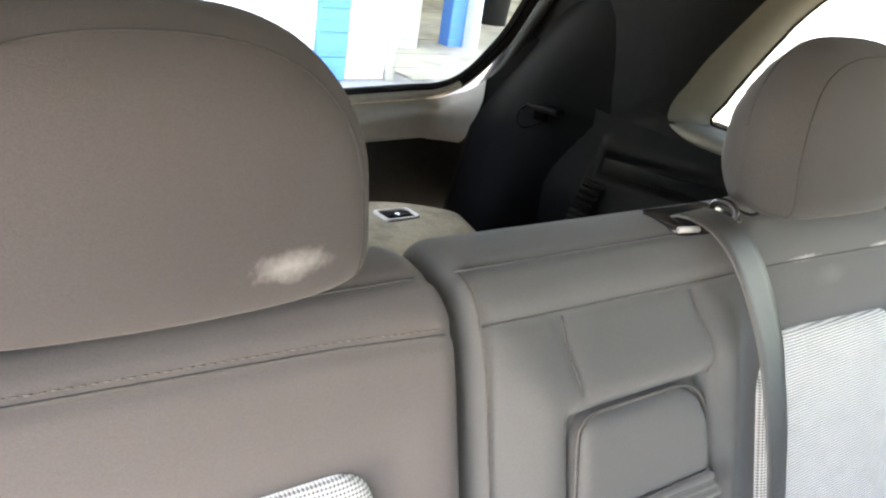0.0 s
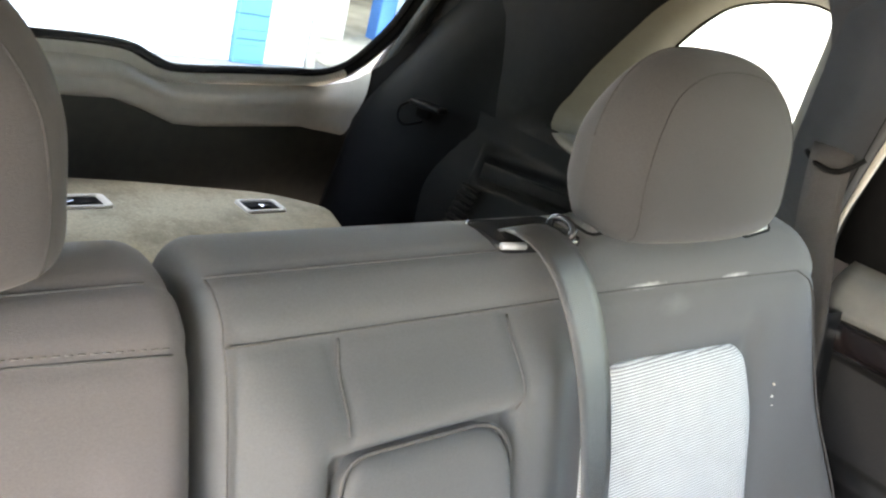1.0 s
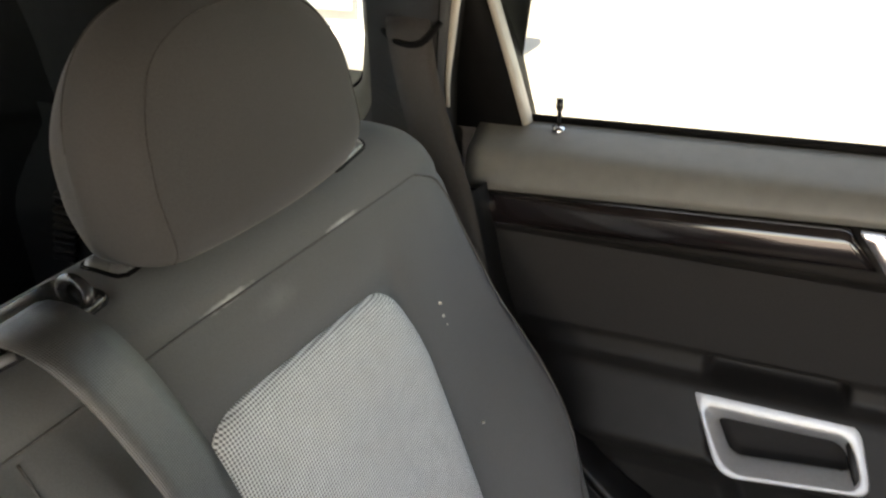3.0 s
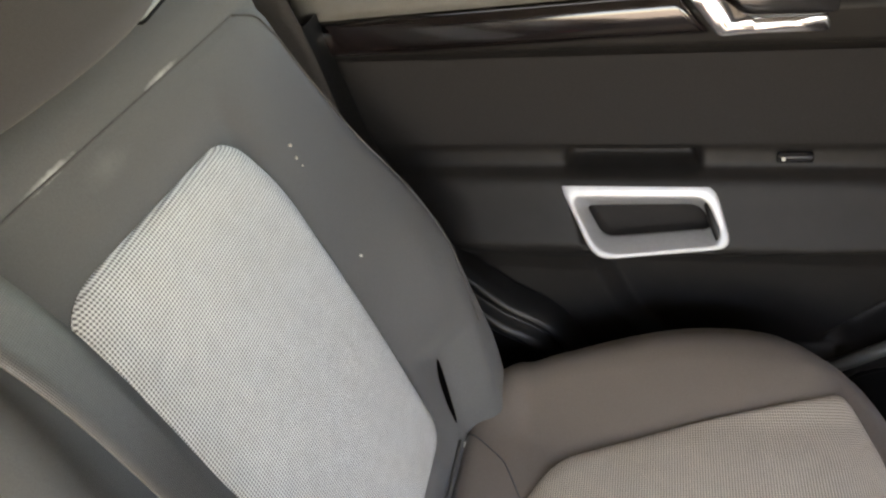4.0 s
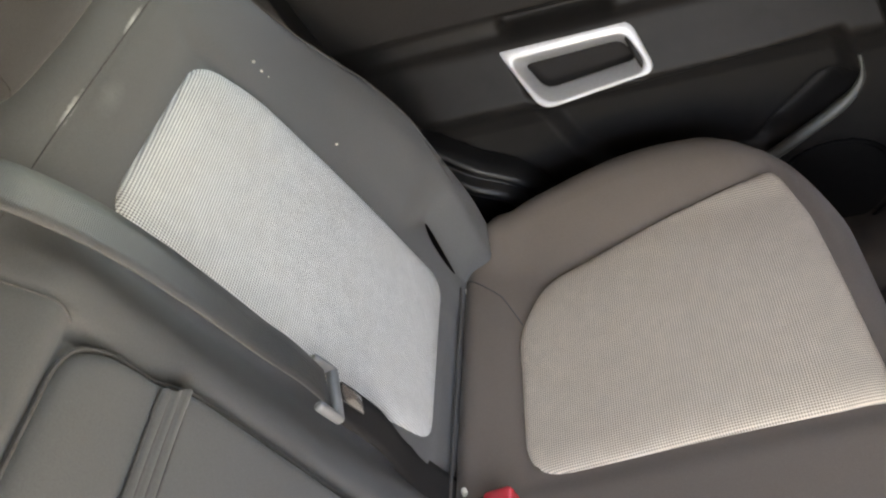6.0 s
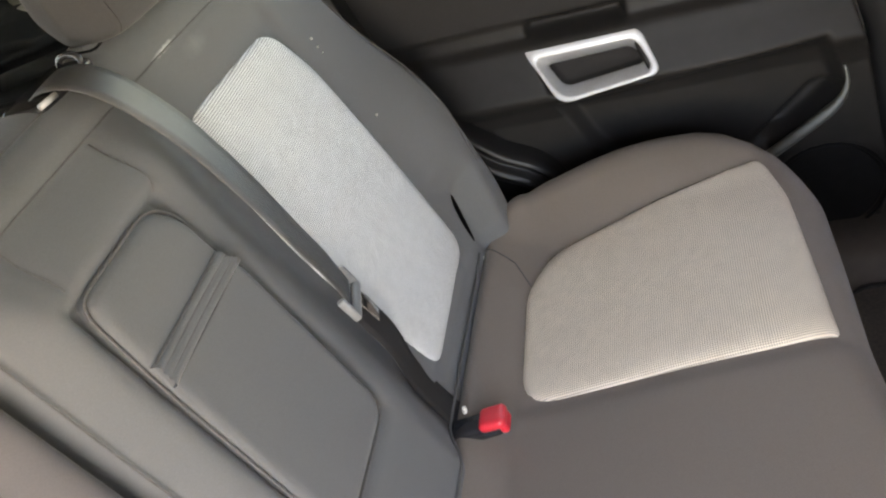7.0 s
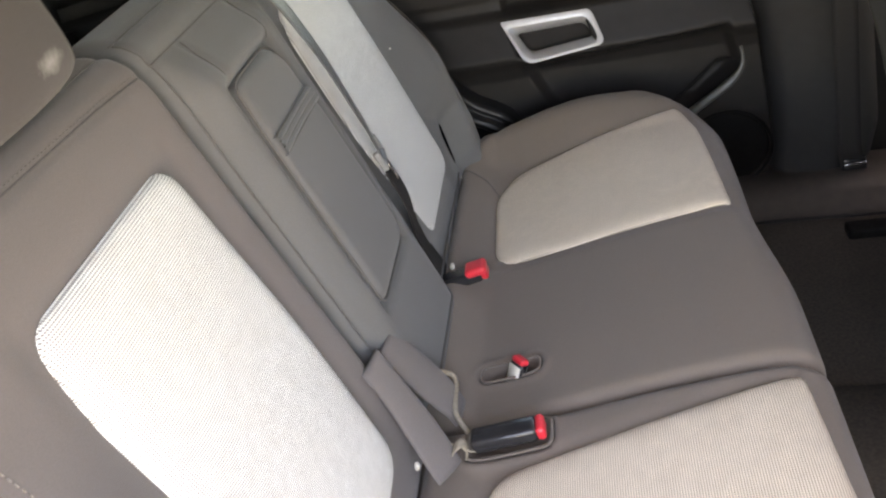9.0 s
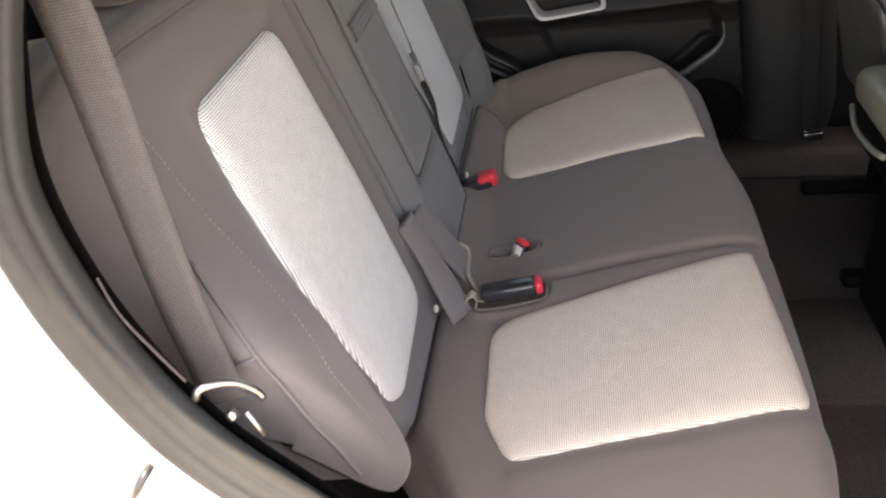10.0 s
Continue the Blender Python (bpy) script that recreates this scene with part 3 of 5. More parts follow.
# seams
for ob, ya, yb, yc in ((back_l, SPLIT_BACK + 0.014, 0.555, 0.13), (back_r, -0.575, SPLIT_BACK - 0.012, None)):
    part("seam", seam([back_at(y, seam_b(y), 0.0005) for y in np.arange(ya, yb, 0.01)]), "seam", ob)
    if yc:
        part("seam", seam([back_at(y, S_A, 0.0005) for y in np.arange(ya, yc, 0.01)]), "seam", ob)
    else:
        part("seam", seam([back_at(y, S_A, 0.0005) for y in np.arange(-0.23, yb, 0.01)]), "seam", ob)
        part("stitching", stitches([back_at(y, seam_b(y) + 0.004, 0.0022) for y in np.arange(ya, yb, 0.01)]), "dimthread", ob, "pale row of stitches")
ln = even(np.array([(0.550, 1.2325), (0.585, 1.222), (0.604, 1.20), (0.616, 1.12), (0.620, 0.98), (0.612, 0.88), (0.595, 0.80)]), 0.01)
part("seam", seam([back_at(y, s_of_z(z), 0.0012) for y, z in ln]), "seam", back_l)


def s_at_height(y, z):
    """Arc length at which the finished backrest stands at height z."""
    ss = np.arange(0.02, FRONT_S[-1], 0.004)
    return float(np.interp(z, np.maximum.accumulate([back_at(y, q, 0, False)[2] for q in ss]), ss))


ln = even(np.array([(-0.572, 1.246), (-0.564, 1.21), (-0.556, 1.17), (-0.556, 1.115), (-0.560, 1.075), (-0.580, 1.015), (-0.593, 0.965), (-0.594, 0.907), (-0.591, 0.849)]), 0.012)
part("stitching", stitches([back_at(y, s_at_height(y, z), 0.0010) for y, z in ln], r=0.0006), "thread", back_r, "pale row of stitches")
side_line = curve([(-0.100, -0.618, 1.100), (-0.067, -0.645, 1.062), (-0.041, -0.665, 1.029), (-0.028, -0.661, 0.992), (-0.015, -0.652, 0.94), (0.0, -0.641, 0.89), (0.008, -0.621, 0.828)], 0.008)
part("piping", tube(side_line, 0.0022, 6), "fabric_warm", back_r, "raised piping down the side of the bolster")
part("piping", tube([(-0.064, -0.668, 1.022), (-0.052, -0.668, 1.026), (-0.041, -0.665, 1.029)], 0.0020, 6), "fabric_warm", back_r)
# edge piping beside the split
ln = [(SPLIT_BACK + 0.013, s) for s in np.arange(0.05, S_A, 0.01)]
part("seam", seam([back_at(y, s, 0.0008) for y, s in ln]), "seam", back_l)
for line in ([(-0.042, 1.239), (-0.048, 1.219), (-0.050, 1.19)], [(0.104, 1.237), (0.100, 1.219), (0.099, 1.19), (0.092, 1.178)]):
    part("seam", seam([back_at(y, s_of_z(z), 0.0004) for y, z in even(np.array(line), 0.006)]), "seam", back_l)

# dark tube for the shade in the fold between wide backrest and cushion
part("fold_shade", tube([back_at(y, s_of_z(0.722), 0.0015, False) for y in np.arange(-0.070, 0.515, 0.01)], 0.0020, 6), "seam", back_l, "dark tube for the shade in the fold above the cushion")
# fold-down armrest in the wide backrest
ARM = rounded(ysz([(-0.056, 1.178), (0.085, 1.177), (0.089, 1.105), (0.099, 1.080), (0.100, 0.860), (-0.064, 0.858), (-0.062, 1.10)]), [0.020, 0.040, 0.01, 0.01, 0.028, 0.02, 0.05])
arm = part("armrest", insert(ARM, lambda y, s, off: back_at(y, s, off, False), 0.007, sink=-0.016, power=6.0), "fabric", back_l.parent, "grey cloth fold-down armrest, shut")
# dark tube sunk round the armrest for the shade in its gap
part("seam", tube([back_at(y, s, -0.0005, False) for y, s in ARM], 0.0017, 6, True), "seam", arm, "dark tube for the shade in the gap round the armrest")
prof = [(1.1185, 0.004), (1.1175, 0.0105), (1.115, 0.0130), (1.111, 0.0130), (1.1088, 0.0098), (1.1065, 0.0128), (1.102, 0.0128), (1.0998, 0.0098), (1.0975, 0.0126), (1.093, 0.0118), (1.090, 0.0095), (1.0895, 0.004)]
part("pull_strap", loft([[back_at(-0.059 + (0.152 - 0.012 * float(smooth_step(1.085, 1.102, z))) * u, s_of_z(z), off - 0.0022 * math.sin(math.pi * u), False) for u in np.linspace(0, 1, 24)] for z, off in [(1.099 + 0.85 * (zz - 1.1085), oo) for zz, oo in prof]], closed=False), "fabric", arm, "ribbed grey cloth pull strap")
# thin dark tubes along the strap's grooves and edges, for their shade
for z, off in ((1.1075, 0.0095), (1.0993, 0.0088), (1.0916, 0.0088), (1.0835, 0.0085)):
    part("seam", seam([back_at(y, s_of_z(z), off, False) for y in np.arange(-0.056, 0.086, 0.008)], 0.0011), "seam", arm)
# near-black patch for a slit's shade, beside the far bolster's lower end
slit = curve([(0.553, 0.808), (0.537, 0.797), (0.527, 0.775), (0.522, 0.755), (0.522, 0.730), (0.535, 0.755), (0.545, 0.778), (0.551, 0.795)], 0.004, True)
part("slit", insert([(y, s_of_z(z)) for y, z in slit], lambda y, q, off: back_at(y, q, off, False), 0.0016, 8, sink=-0.004, power=2.0), "shade_black", back_l, "near-black patch for the shade in a slit")
# specks of lint and white scuffs on the wide backrest
rnd = random.Random(4)
for y, z, r in ((0.519, 1.117, 0.0018), (0.518, 1.104, 0.0016), (0.520, 1.094, 0.0009), (0.519, 0.985, 0.0016), (0.470, 0.968, 0.0014)):
    bm = bmesh.new()
    bmesh.ops.create_icosphere(bm, subdivisions=2, radius=r)
    for v in bm.verts:
        v.co *= 1 + rnd.uniform(-0.3, 0.3)
    bmesh.ops.transform(bm, matrix=Matrix.Translation(back_at(y, s_of_z(z), 0.0006)), verts=bm.verts)
    tagged(part("lint_speck", bm, "rim"), "tiny white lint speck on the backrest", "lint")


# ---- rear seat: cushions ----
def cushion(y0, y1, r0, r1, label):
    return part("cushion", pad(CUSH, CUSH_MID, y0, y1, r0, r1, cush_depth_at, cush_warp), "fabric_seat", label)


cush_l = cushion(SPLIT_CUSH + 0.003, 0.645, 0.018, 0.055, back_l.parent)
cush_r = cushion(-0.625, SPLIT_CUSH - 0.003, 0.055, 0.018, back_r.parent)
for ob, poly in ((cush_l, CUSH_L), (cush_r, CUSH_R)):
    o = rounded(poly, [0.05, 0.03, 0.03, 0.08, 0.02, 0.012])
    part("woven_insert", insert(o, lambda x, y, off: cush_at(y, x, off, False), 0.005, sink=-0.004), "weave_seat", ob, "woven panel, sand-toned for warm bounced light")
# piping round the buckle wells
for (nx, ny_, hx, hy), ob in zip(NOTCHES, (cush_l, cush_r)):
    o = rounded([(nx - hx, ny_ - hy), (nx + hx, ny_ - hy), (nx + hx, ny_ + hy), (nx - hx, ny_ + hy)], 0.012)
    part("piping", tube([cush_at(y, x, 0.0012, False) for x, y in o], 0.0022, 6, True), "fabric_seat", ob, "raised piping round the buckle well")
# seam from the outer rear corner of the far insert to the side
part("seam", seam([cush_at(y, x, 0.0008) for x, y in even(np.array([(0.02, 0.53), (0.06, 0.50), (0.085, 0.45)]), 0.006)]), "seam", cush_l)


# ---- head restraints ----
def head_restraint(yc, zl0, low, inner, cloth, dx=0.015, bow=(8, 10)):
    ob = thing("head_restraint", "rounded grey cloth head restraint on two steel posts", "headrest", "rear head restraints")
    a, zu0 = 0.138, 1.432
    sec = curve([(1, 0.10), (1.04, 0.45), (0.92, 0.80), (0.45, 0.985), (-0.25, 0.985), (-0.85, 0.80), (-1.0, 0.52), (-0.98, 0.34), (-0.70, 0.12), (-0.35, 0.01), (0.55, 0.0)], 0.06, True)

    def ring(t):
        t2 = min(abs(t), 0.9995)
        zu = zu0 - 0.104 * (1 - (1 - t2 ** 3.2) ** 0.52)
        zl = zl0 + (low if t * yc > 0 else inner) * (1 - (1 - t2 ** bow[0 if t * yc > 0 else 1]) ** 0.5)
        th = 0.056 * (1 - 0.10 * t2 ** 2) * (1 - 0.8 * t2 ** 20)
        out = []
        for u, v in sec:
            u = u if u > 0 else 0.78 * u
            z = zl + (zu - zl) * v - 0.020 * max(-u, 0) * v      # the back of it is lower than the front
            out.append((-0.222 + dx - (z - 1.268) * 0.15 + u * th - 0.007 * t2 ** 2 * (1 + u), yc + t * a, z))
        return out
    ts = [math.sin(q) for q in np.linspace(-math.pi / 2, math.pi / 2, 65)]
    part("pad", loft([ring(t) for t in ts]), cloth, ob)
    # seam round the front panel
    fs_pts = sorted((v, u) for u, v in sec if u > 0.3)
    vs_front, us_front = [q[0] for q in fs_pts], [q[1] for q in fs_pts]

    def face(t, v):
        t2 = abs(t)
        zu = zu0 - 0.104 * (1 - (1 - t2 ** 3.2) ** 0.52)
        zl = zl0 + (low if t * yc > 0 else inner) * (1 - (1 - t2 ** bow[0 if t * yc > 0 else 1]) ** 0.5)
        th = 0.056 * (1 - 0.10 * t2 ** 2) * (1 - 0.8 * t2 ** 20)
        u = float(np.interp(v, vs_front, us_front)) + 0.006
        z = zl + (zu - zl) * v
        return (-0.222 + dx - (z - 1.268) * 0.15 + u * th - 0.007 * t2 ** 2 * (1 + u), yc + t * a, z)
    outline = curve([(-0.84, 0.03), (-0.86, 0.28), (-0.855, 0.52), (-0.80, 0.76), (-0.60, 0.89), (0.0, 0.94), (0.60, 0.89), (0.80, 0.76), (0.855, 0.52), (0.86, 0.28), (0.84, 0.03)], 0.05)
    part("seam", tube([face(t, v) for t, v in outline], 0.0007, 6), "seam_head", ob)
    # seam over the sides and the top, behind the front panel
    j = min((k for k in range(len(sec)) if sec[k][1] > 0.8), key=lambda k: abs(sec[k][0] + 0.05))
    arch = [ring(t)[j] for t in np.linspace(-0.985, 0.985, 60)]
    part("seam", tube([(x, y, z + 0.0003) for x, y, z in arch], 0.0007, 6), "seam_head", ob)
    for dy in (-0.085, 0.085):
        p = part("post", tube([(-0.222, yc + dy, 1.262), (-0.220, yc + dy, 1.30)], 0.006, 12), "chrome", ob, "steel post")
        col = [(-0.216, yc + dy, 1.266), (-0.216, yc + dy, 1.275), (-0.216, yc + dy, 1.277)]
        part("collar", tube(col, [0.013, 0.012, 0.008], 14), "gloss_black", ob, "gloss black plastic collar")
    return ob


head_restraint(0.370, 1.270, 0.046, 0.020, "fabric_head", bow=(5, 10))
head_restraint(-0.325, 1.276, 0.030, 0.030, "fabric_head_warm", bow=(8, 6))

# ---- centre belt of the wide backrest ----
belt_c = thing("seat_belt", "grey centre seat belt lying over the backrest", "seat belt", "seat belts")
path = [(-0.226, 0.160, 1.266), (-0.212, 0.160, 1.2765), (-0.190, 0.160, 1.2795), (-0.168, 0.161, 1.2745), (-0.148, 0.163, 1.259), (-0.131, 0.165, 1.238), (-0.109, 0.169, 1.20), (-0.0935, 0.173, 1.16), (-0.0785, 0.1745, 1.12), (-0.067, 0.177, 1.08), (-0.057, 0.181, 1.04), (-0.048, 0.187, 1.0), (-0.040, 0.190, 0.955)]
path = curve(path, 0.012)
n = len(path)
part("webbing", strip(path, [Vector((-0.08 - 0.30 * k / n, 1.0, 0.10 * k / n)) for k in range(n)], 0.047), "belt", belt_c)
low = curve([(-0.036, 0.191, 0.93), (-0.021, 0.197, 0.87), back_at(0.202, s_of_z(0.80), 0.007), back_at(0.207, s_of_z(0.735), 0.006), (0.012, 0.21, 0.70)], 0.012)
part("webbing", strip(low, (-0.1, 0.99, 0.1), 0.045), "doorcloth", belt_c, "dark lower end of the belt")
tp = Vector((-0.037, 0.191, 0.943))
tilt = math.degrees(math.atan2(0.131 + 0.002, 1.17 - 0.745))
TM = Matrix.Translation(tp) @ pose(0, 0, 0, 0, -tilt, 0) @ pose(0, 0, 0, 6, 0, 14)
tongue = part("tongue", box((0.010, 0.062, 0.012), TM, 0.004), "tongue", belt_c, "grey plastic belt tongue")
for dy in (-0.028, 0.028):
    part("side_bar", box((0.010, 0.008, 0.034), TM @ pose(0, dy, 0.012), 0.003), "tongue", tongue)
part("plate", box((0.003, 0.022, 0.035), TM @ pose(0.002, 0.006, -0.022), 0.001), "chrome", tongue, "steel tongue plate")

guide = thing("belt_guide", "gloss black belt guide on top of the backrest", "belt guide")
bm = slab(rounded([(-0.188, 0.118), (-0.183, 0.165), (-0.188, 0.214), (-0.236, 0.216), (-0.236, 0.116)], 0.01, 0.006), 1.262, 1.2745, "z", 0.004)
part("plate", bm, "gloss_black", guide)
part("rim", tube([(-0.187, 0.116, 1.2745), (-0.184, 0.138, 1.2742)], 0.0030, 8), "silver", guide, "bright worn edge")
part("hook", tube(curve([(-0.190, 0.196, 1.273), (-0.190, 0.198, 1.281), (-0.202, 0.201, 1.285), (-0.216, 0.203, 1.281), (-0.220, 0.204, 1.273)], 0.004), 0.0035, 8), "gloss_black", guide, "gloss black hook over the belt")

# bezel beside the outer head restraint post
def s_of_depth(x):
    """Arc length on the top of the backrest at depth x."""
    k = int(np.argmax(FRONT[:, 1])) - 20
    return float(np.interp(-x, -FRONT[k:, 0], FRONT_S[k:]))


for y0, y1, x0, x1 in ((0.452, 0.520, -0.177, -0.200), (0.230, 0.274, -0.196, -0.236), (-0.250, -0.200, -0.196, -0.236)):
    bz = thing("post_bezel", "grey satin bezel at a head restraint post", "bezel", "post bezels")
    o = rounded([(y0, s_of_depth(x0)), (y1, s_of_depth(x0 - 0.006)), (y1 + 0.004, s_of_depth(x1)), (y0, s_of_depth(x1))], 0.011)
    part("bezel", insert(o, lambda y, s, off: back_at(y, s, off, False), 0.0045, 10, sink=-0.002, power=2.0), "satin", bz)
    part("rim", tube([back_at(y, s, 0.0008, False) for y, s in o], 0.0016, 6, True), "black", bz, "thin black tube round the bezel")


# ---- buckles ----
def buckle(name_label, m, length=0.075, red_side=True):
    ob = thing("belt_buckle", name_label, "belt buckle", "belt buckles")
    ob.matrix_basis = m
    part("body", box((length, 0.030, 0.022), pose(-length / 2, 0, 0), 0.006, 3), "gloss_black", ob)
    part("button", box((0.012, 0.029, 0.020), pose(0.004, 0, 0.0), 0.0055, 5), "red", ob, "red release button")
    return ob


b = buckle("dark belt buckle with large red button in the fold", pose(0.073, 0.182, 0.726, 0, -14, 2), 0.085)
part("button", box((0.036, 0.033, 0.016), pose(-0.007, 0, 0.0085), 0.0075, 6), "red", b, "red release button")
up = Vector((0.28, 0.36, 0.89)).normalized()
across = Vector((0.60, -0.80, 0)).normalized()
B2 = Matrix((up, across, up.cross(across))).transposed().to_4x4()
B2 = B2 @ Matrix.Diagonal((0.8, 0.82, 0.7, 1.0))
B2.translation = (0.140, -0.032, 0.720)
b = buckle("short buckle with red button standing in a cushion well", B2, 0.055)
part("label", box((0.045, 0.028, 0.001), pose(-0.027, 0, -0.0116), 0.0), "rim", b, "pale paper label")
buckle("long black buckle with red button lying in a cushion well", pose(0.168, -0.166, 0.734, 0, -8, 4), 0.085)
# small tags and cords in the fold
for x, y, z in ((0.005, 0.518, 0.706), (0.018, -0.206, 0.722), (0.022, 0.205, 0.724)):
    tg = tagged(part("anchor_tag", box((0.006, 0.008, 0.012), pose(x, y, z, 20, 10, 30), 0.002), "rim"), "tiny white tag in the seat fold", "tag", "fold tags")


# cloth flaps that hide the hinge between the two seat parts
def flap(near, far, label):
    """A folded cloth strip between two edge lines, slightly arched and rounded along its edges."""
    rows = []
    at = np.linspace(0, len(near) - 1, 24)
    spread = [np.stack([np.interp(at, range(len(e)), np.array(e)[:, k]) for k in range(3)], 1) for e in (near, far)]
    for p, q in zip(*spread):
        p, q = Vector(p), Vector(q)
        up = Vector((0.85, 0, 0.52))
        top = [p.lerp(q, u) + up * (0.004 * math.sin(math.pi * u) ** 0.5 + 0.003) for u in np.linspace(0, 1, 11)]
        low = [p.lerp(q, u) - up * 0.003 for u in np.linspace(1, 0, 6)]
        rows.append([tuple(v) for v in top + [q + (q - p).normalized() * 0.003] + low + [p + (p - q).normalized() * 0.003]])
    return tagged(part("hinge_flap", loft(rows), "fabric_warm"), label, "flap", "hinge flaps")


flap([(-0.018, -0.118, 0.832), (0.008, -0.125, 0.787), (0.027, -0.126, 0.756), (0.050, -0.123, 0.718), (0.056, -0.122, 0.700)], [(-0.012, -0.078, 0.838), (0.015, -0.071, 0.792), (0.030, -0.071, 0.766), (0.049, -0.074, 0.734), (0.060, -0.075, 0.700)], "grey cloth flap over the armrest hinge")
flap([(-0.030, -0.160, 0.838), (-0.012, -0.169, 0.807), (0.002, -0.182, 0.785), (0.017, -0.197, 0.759), (0.032, -0.212, 0.733), (0.046, -0.222, 0.705)], [(-0.018, -0.127, 0.847), (-0.006, -0.133, 0.827), (0.016, -0.145, 0.789), (0.037, -0.158, 0.755), (0.055, -0.174, 0.725), (0.066, -0.185, 0.702)], "grey cloth flap beside the seat split")
cord = curve([(0.012, -0.185, 0.77), (0.03, -0.178, 0.735), (0.066, -0.176, 0.722), (0.085, -0.185, 0.718), (0.10, -0.182, 0.722)], 0.006)
tagged(part("loose_string", tube(cord, 0.0014, 6), "tan"), "thin tan string lying in the seat fold", "string")
tab = curve([(0.050, -0.186, 0.700), (0.062, -0.184, 0.722), (0.072, -0.180, 0.730), (0.078, -0.178, 0.716), (0.074, -0.182, 0.704)], 0.005)
tagged(part("cloth_tab", strip(tab, (0.1, 1, 0.2), 0.013, 0.002), "tan"), "crumpled tan cloth tab beside the buckle", "cloth tab")
edge = curve([(0.036, -0.071, 0.752), (0.044, -0.068, 0.746), (0.052, -0.063, 0.735), (0.056, -0.072, 0.729), (0.057, -0.10, 0.727), (0.060, -0.125, 0.724), (0.068, -0.137, 0.716), (0.074, -0.142, 0.706)], 0.005)
tagged(part("cloth_loop", tube(edge, 0.0036, 8), "tan"), "tan folded cloth edge at the flap end", "cloth loop")

# ---- shell of the car ----
tagged(part("floor", loft([[(x, y, 0.40) for x, y in ((-1.25, -0.74), (1.9, -0.74), (1.9, 0.74), (-1.25, 0.74))], [(x, y, 0.445) for x, y in ((-1.25, -0.74), (1.9, -0.74), (1.9, 0.74), (-1.25, 0.74))]]), "floor", smooth=False), "dark brown carpeted car floor", "floor", kind="structure")
mat_ob = thing("floor_mat", "dark brown carpet floor mat with bound edge", "floor mat")
o = rounded([(0.50, -0.60), (1.0, -0.60), (1.0, 0.03), (0.50, 0.03)], 0.05, 0.02)
part("mat", slab(o, 0.446, 0.456, "z", 0.003), "floor", mat_ob)
part("binding", tube([(x, y, 0.457) for x, y in o], 0.004, 6, True), "black", mat_ob)
o2 = rounded([(0.53, 0.10), (1.0, 0.10), (1.0, 0.60), (0.53, 0.62)], 0.06, 0.02)
mat2 = thing("floor_mat", "dark brown carpet floor mat behind the front seat", "floor mat")
part("mat", slab(o2, 0.446, 0.456, "z", 0.003), "floor", mat2)
part("binding", tube([(x, y, 0.457) for x, y in o2], 0.004, 6, True), "door", mat2)
tagged(part("floor_tunnel", loft([[(x, y, z) for y, z in ((-0.15, 0.44), (-0.12, 0.475), (0.0, 0.485), (0.12, 0.475), (0.15, 0.44))] for x in (0.0, 0.5, 1.2, 1.9)], closed=False), "floor"), "low carpeted hump along the floor", "floor", kind="structure")

# roof with headliner, closing the place above
tagged(part("roof", loft([[(x, y, z + dz) for x, y, z in ((-1.16, -0.80, 1.60), (-1.16, 0.80, 1.60), (1.2, 0.80, 1.62), (1.2, -0.80, 1.62))] for dz in (0.0, 0.05)]), "headliner", smooth=False), "pale beige headliner under the roof", "roof", kind="structure")
# windscreen, out of view; added and tinted dark to cut light from the front
tagged(part("windscreen", loft([[(1.19, -0.78, 1.60), (1.19, 0.78, 1.60), (1.92, 0.82, 1.02), (1.92, -0.82, 1.02)], [(1.195, -0.78, 1.606), (1.195, 0.78, 1.606), (1.925, 0.82, 1.026), (1.925, -0.82, 1.026)]]), "tinted", smooth=False), "unseen windscreen, tinted dark to cut light from the front", "windscreen", kind="structure")
# front end: dashboard wall under the windscreen
tagged(part("dash_wall", box((0.4, 1.60, 0.62), pose(1.75, 0, 0.72), 0.05), "black"), "black dashboard closing the cabin in front", "dashboard", kind="structure")

# ---- far side: door with window ----
DZ = [0.45, 0.55, 0.66, 0.70, 0.80, 0.825, 0.842, 0.852, 0.90, 0.922, 0.929, 0.936, 0.956, 0.99, 1.085, 1.096, 1.104, 1.142, 1.150, 1.172, 1.190, 1.203, 1.213]
DY = [0.742, 0.736, 0.733, 0.735, 0.742, 0.735, 0.724, 0.722, 0.746, 0.756, 0.761, 0.773, 0.778, 0.774, 0.764, 0.758, 0.742, 0.740, 0.746, 0.760, 0.775, 0.792, 0.806]


def door_front(z):
    return float(np.interp(z, [0.45, 0.58, 0.82, 1.04, 1.22], [0.61, 0.628, 0.60, 0.545, 0.50]))


def door_rear(z):
    return float(np.interp(z, [0.45, 0.60, 0.70, 0.76, 0.85, 0.95, 1.05, 1.22], [0.16, 0.12, 0.075, 0.0, -0.09, -0.16, -0.19, -0.185]))


def rbox(x, z, x0, x1, z0, z1, soft):
    """1 inside a box, falling to 0 over soft outside its edge."""
    u, v = abs(x - (x0 + x1) / 2) - (x1 - x0) / 2, abs(z - (z0 + z1) / 2) - (z1 - z0) / 2
    sd = math.hypot(max(u, 0), max(v, 0)) + min(max(u, v), 0)
    return float(smooth_step(soft, -soft, sd))


POCKET = [(0.135, 0.828), (0.300, 0.838), (0.545, 0.860), (0.563, 0.79), (0.572, 0.752), (0.455, 0.655), (0.238, 0.655), (0.178, 0.735)]


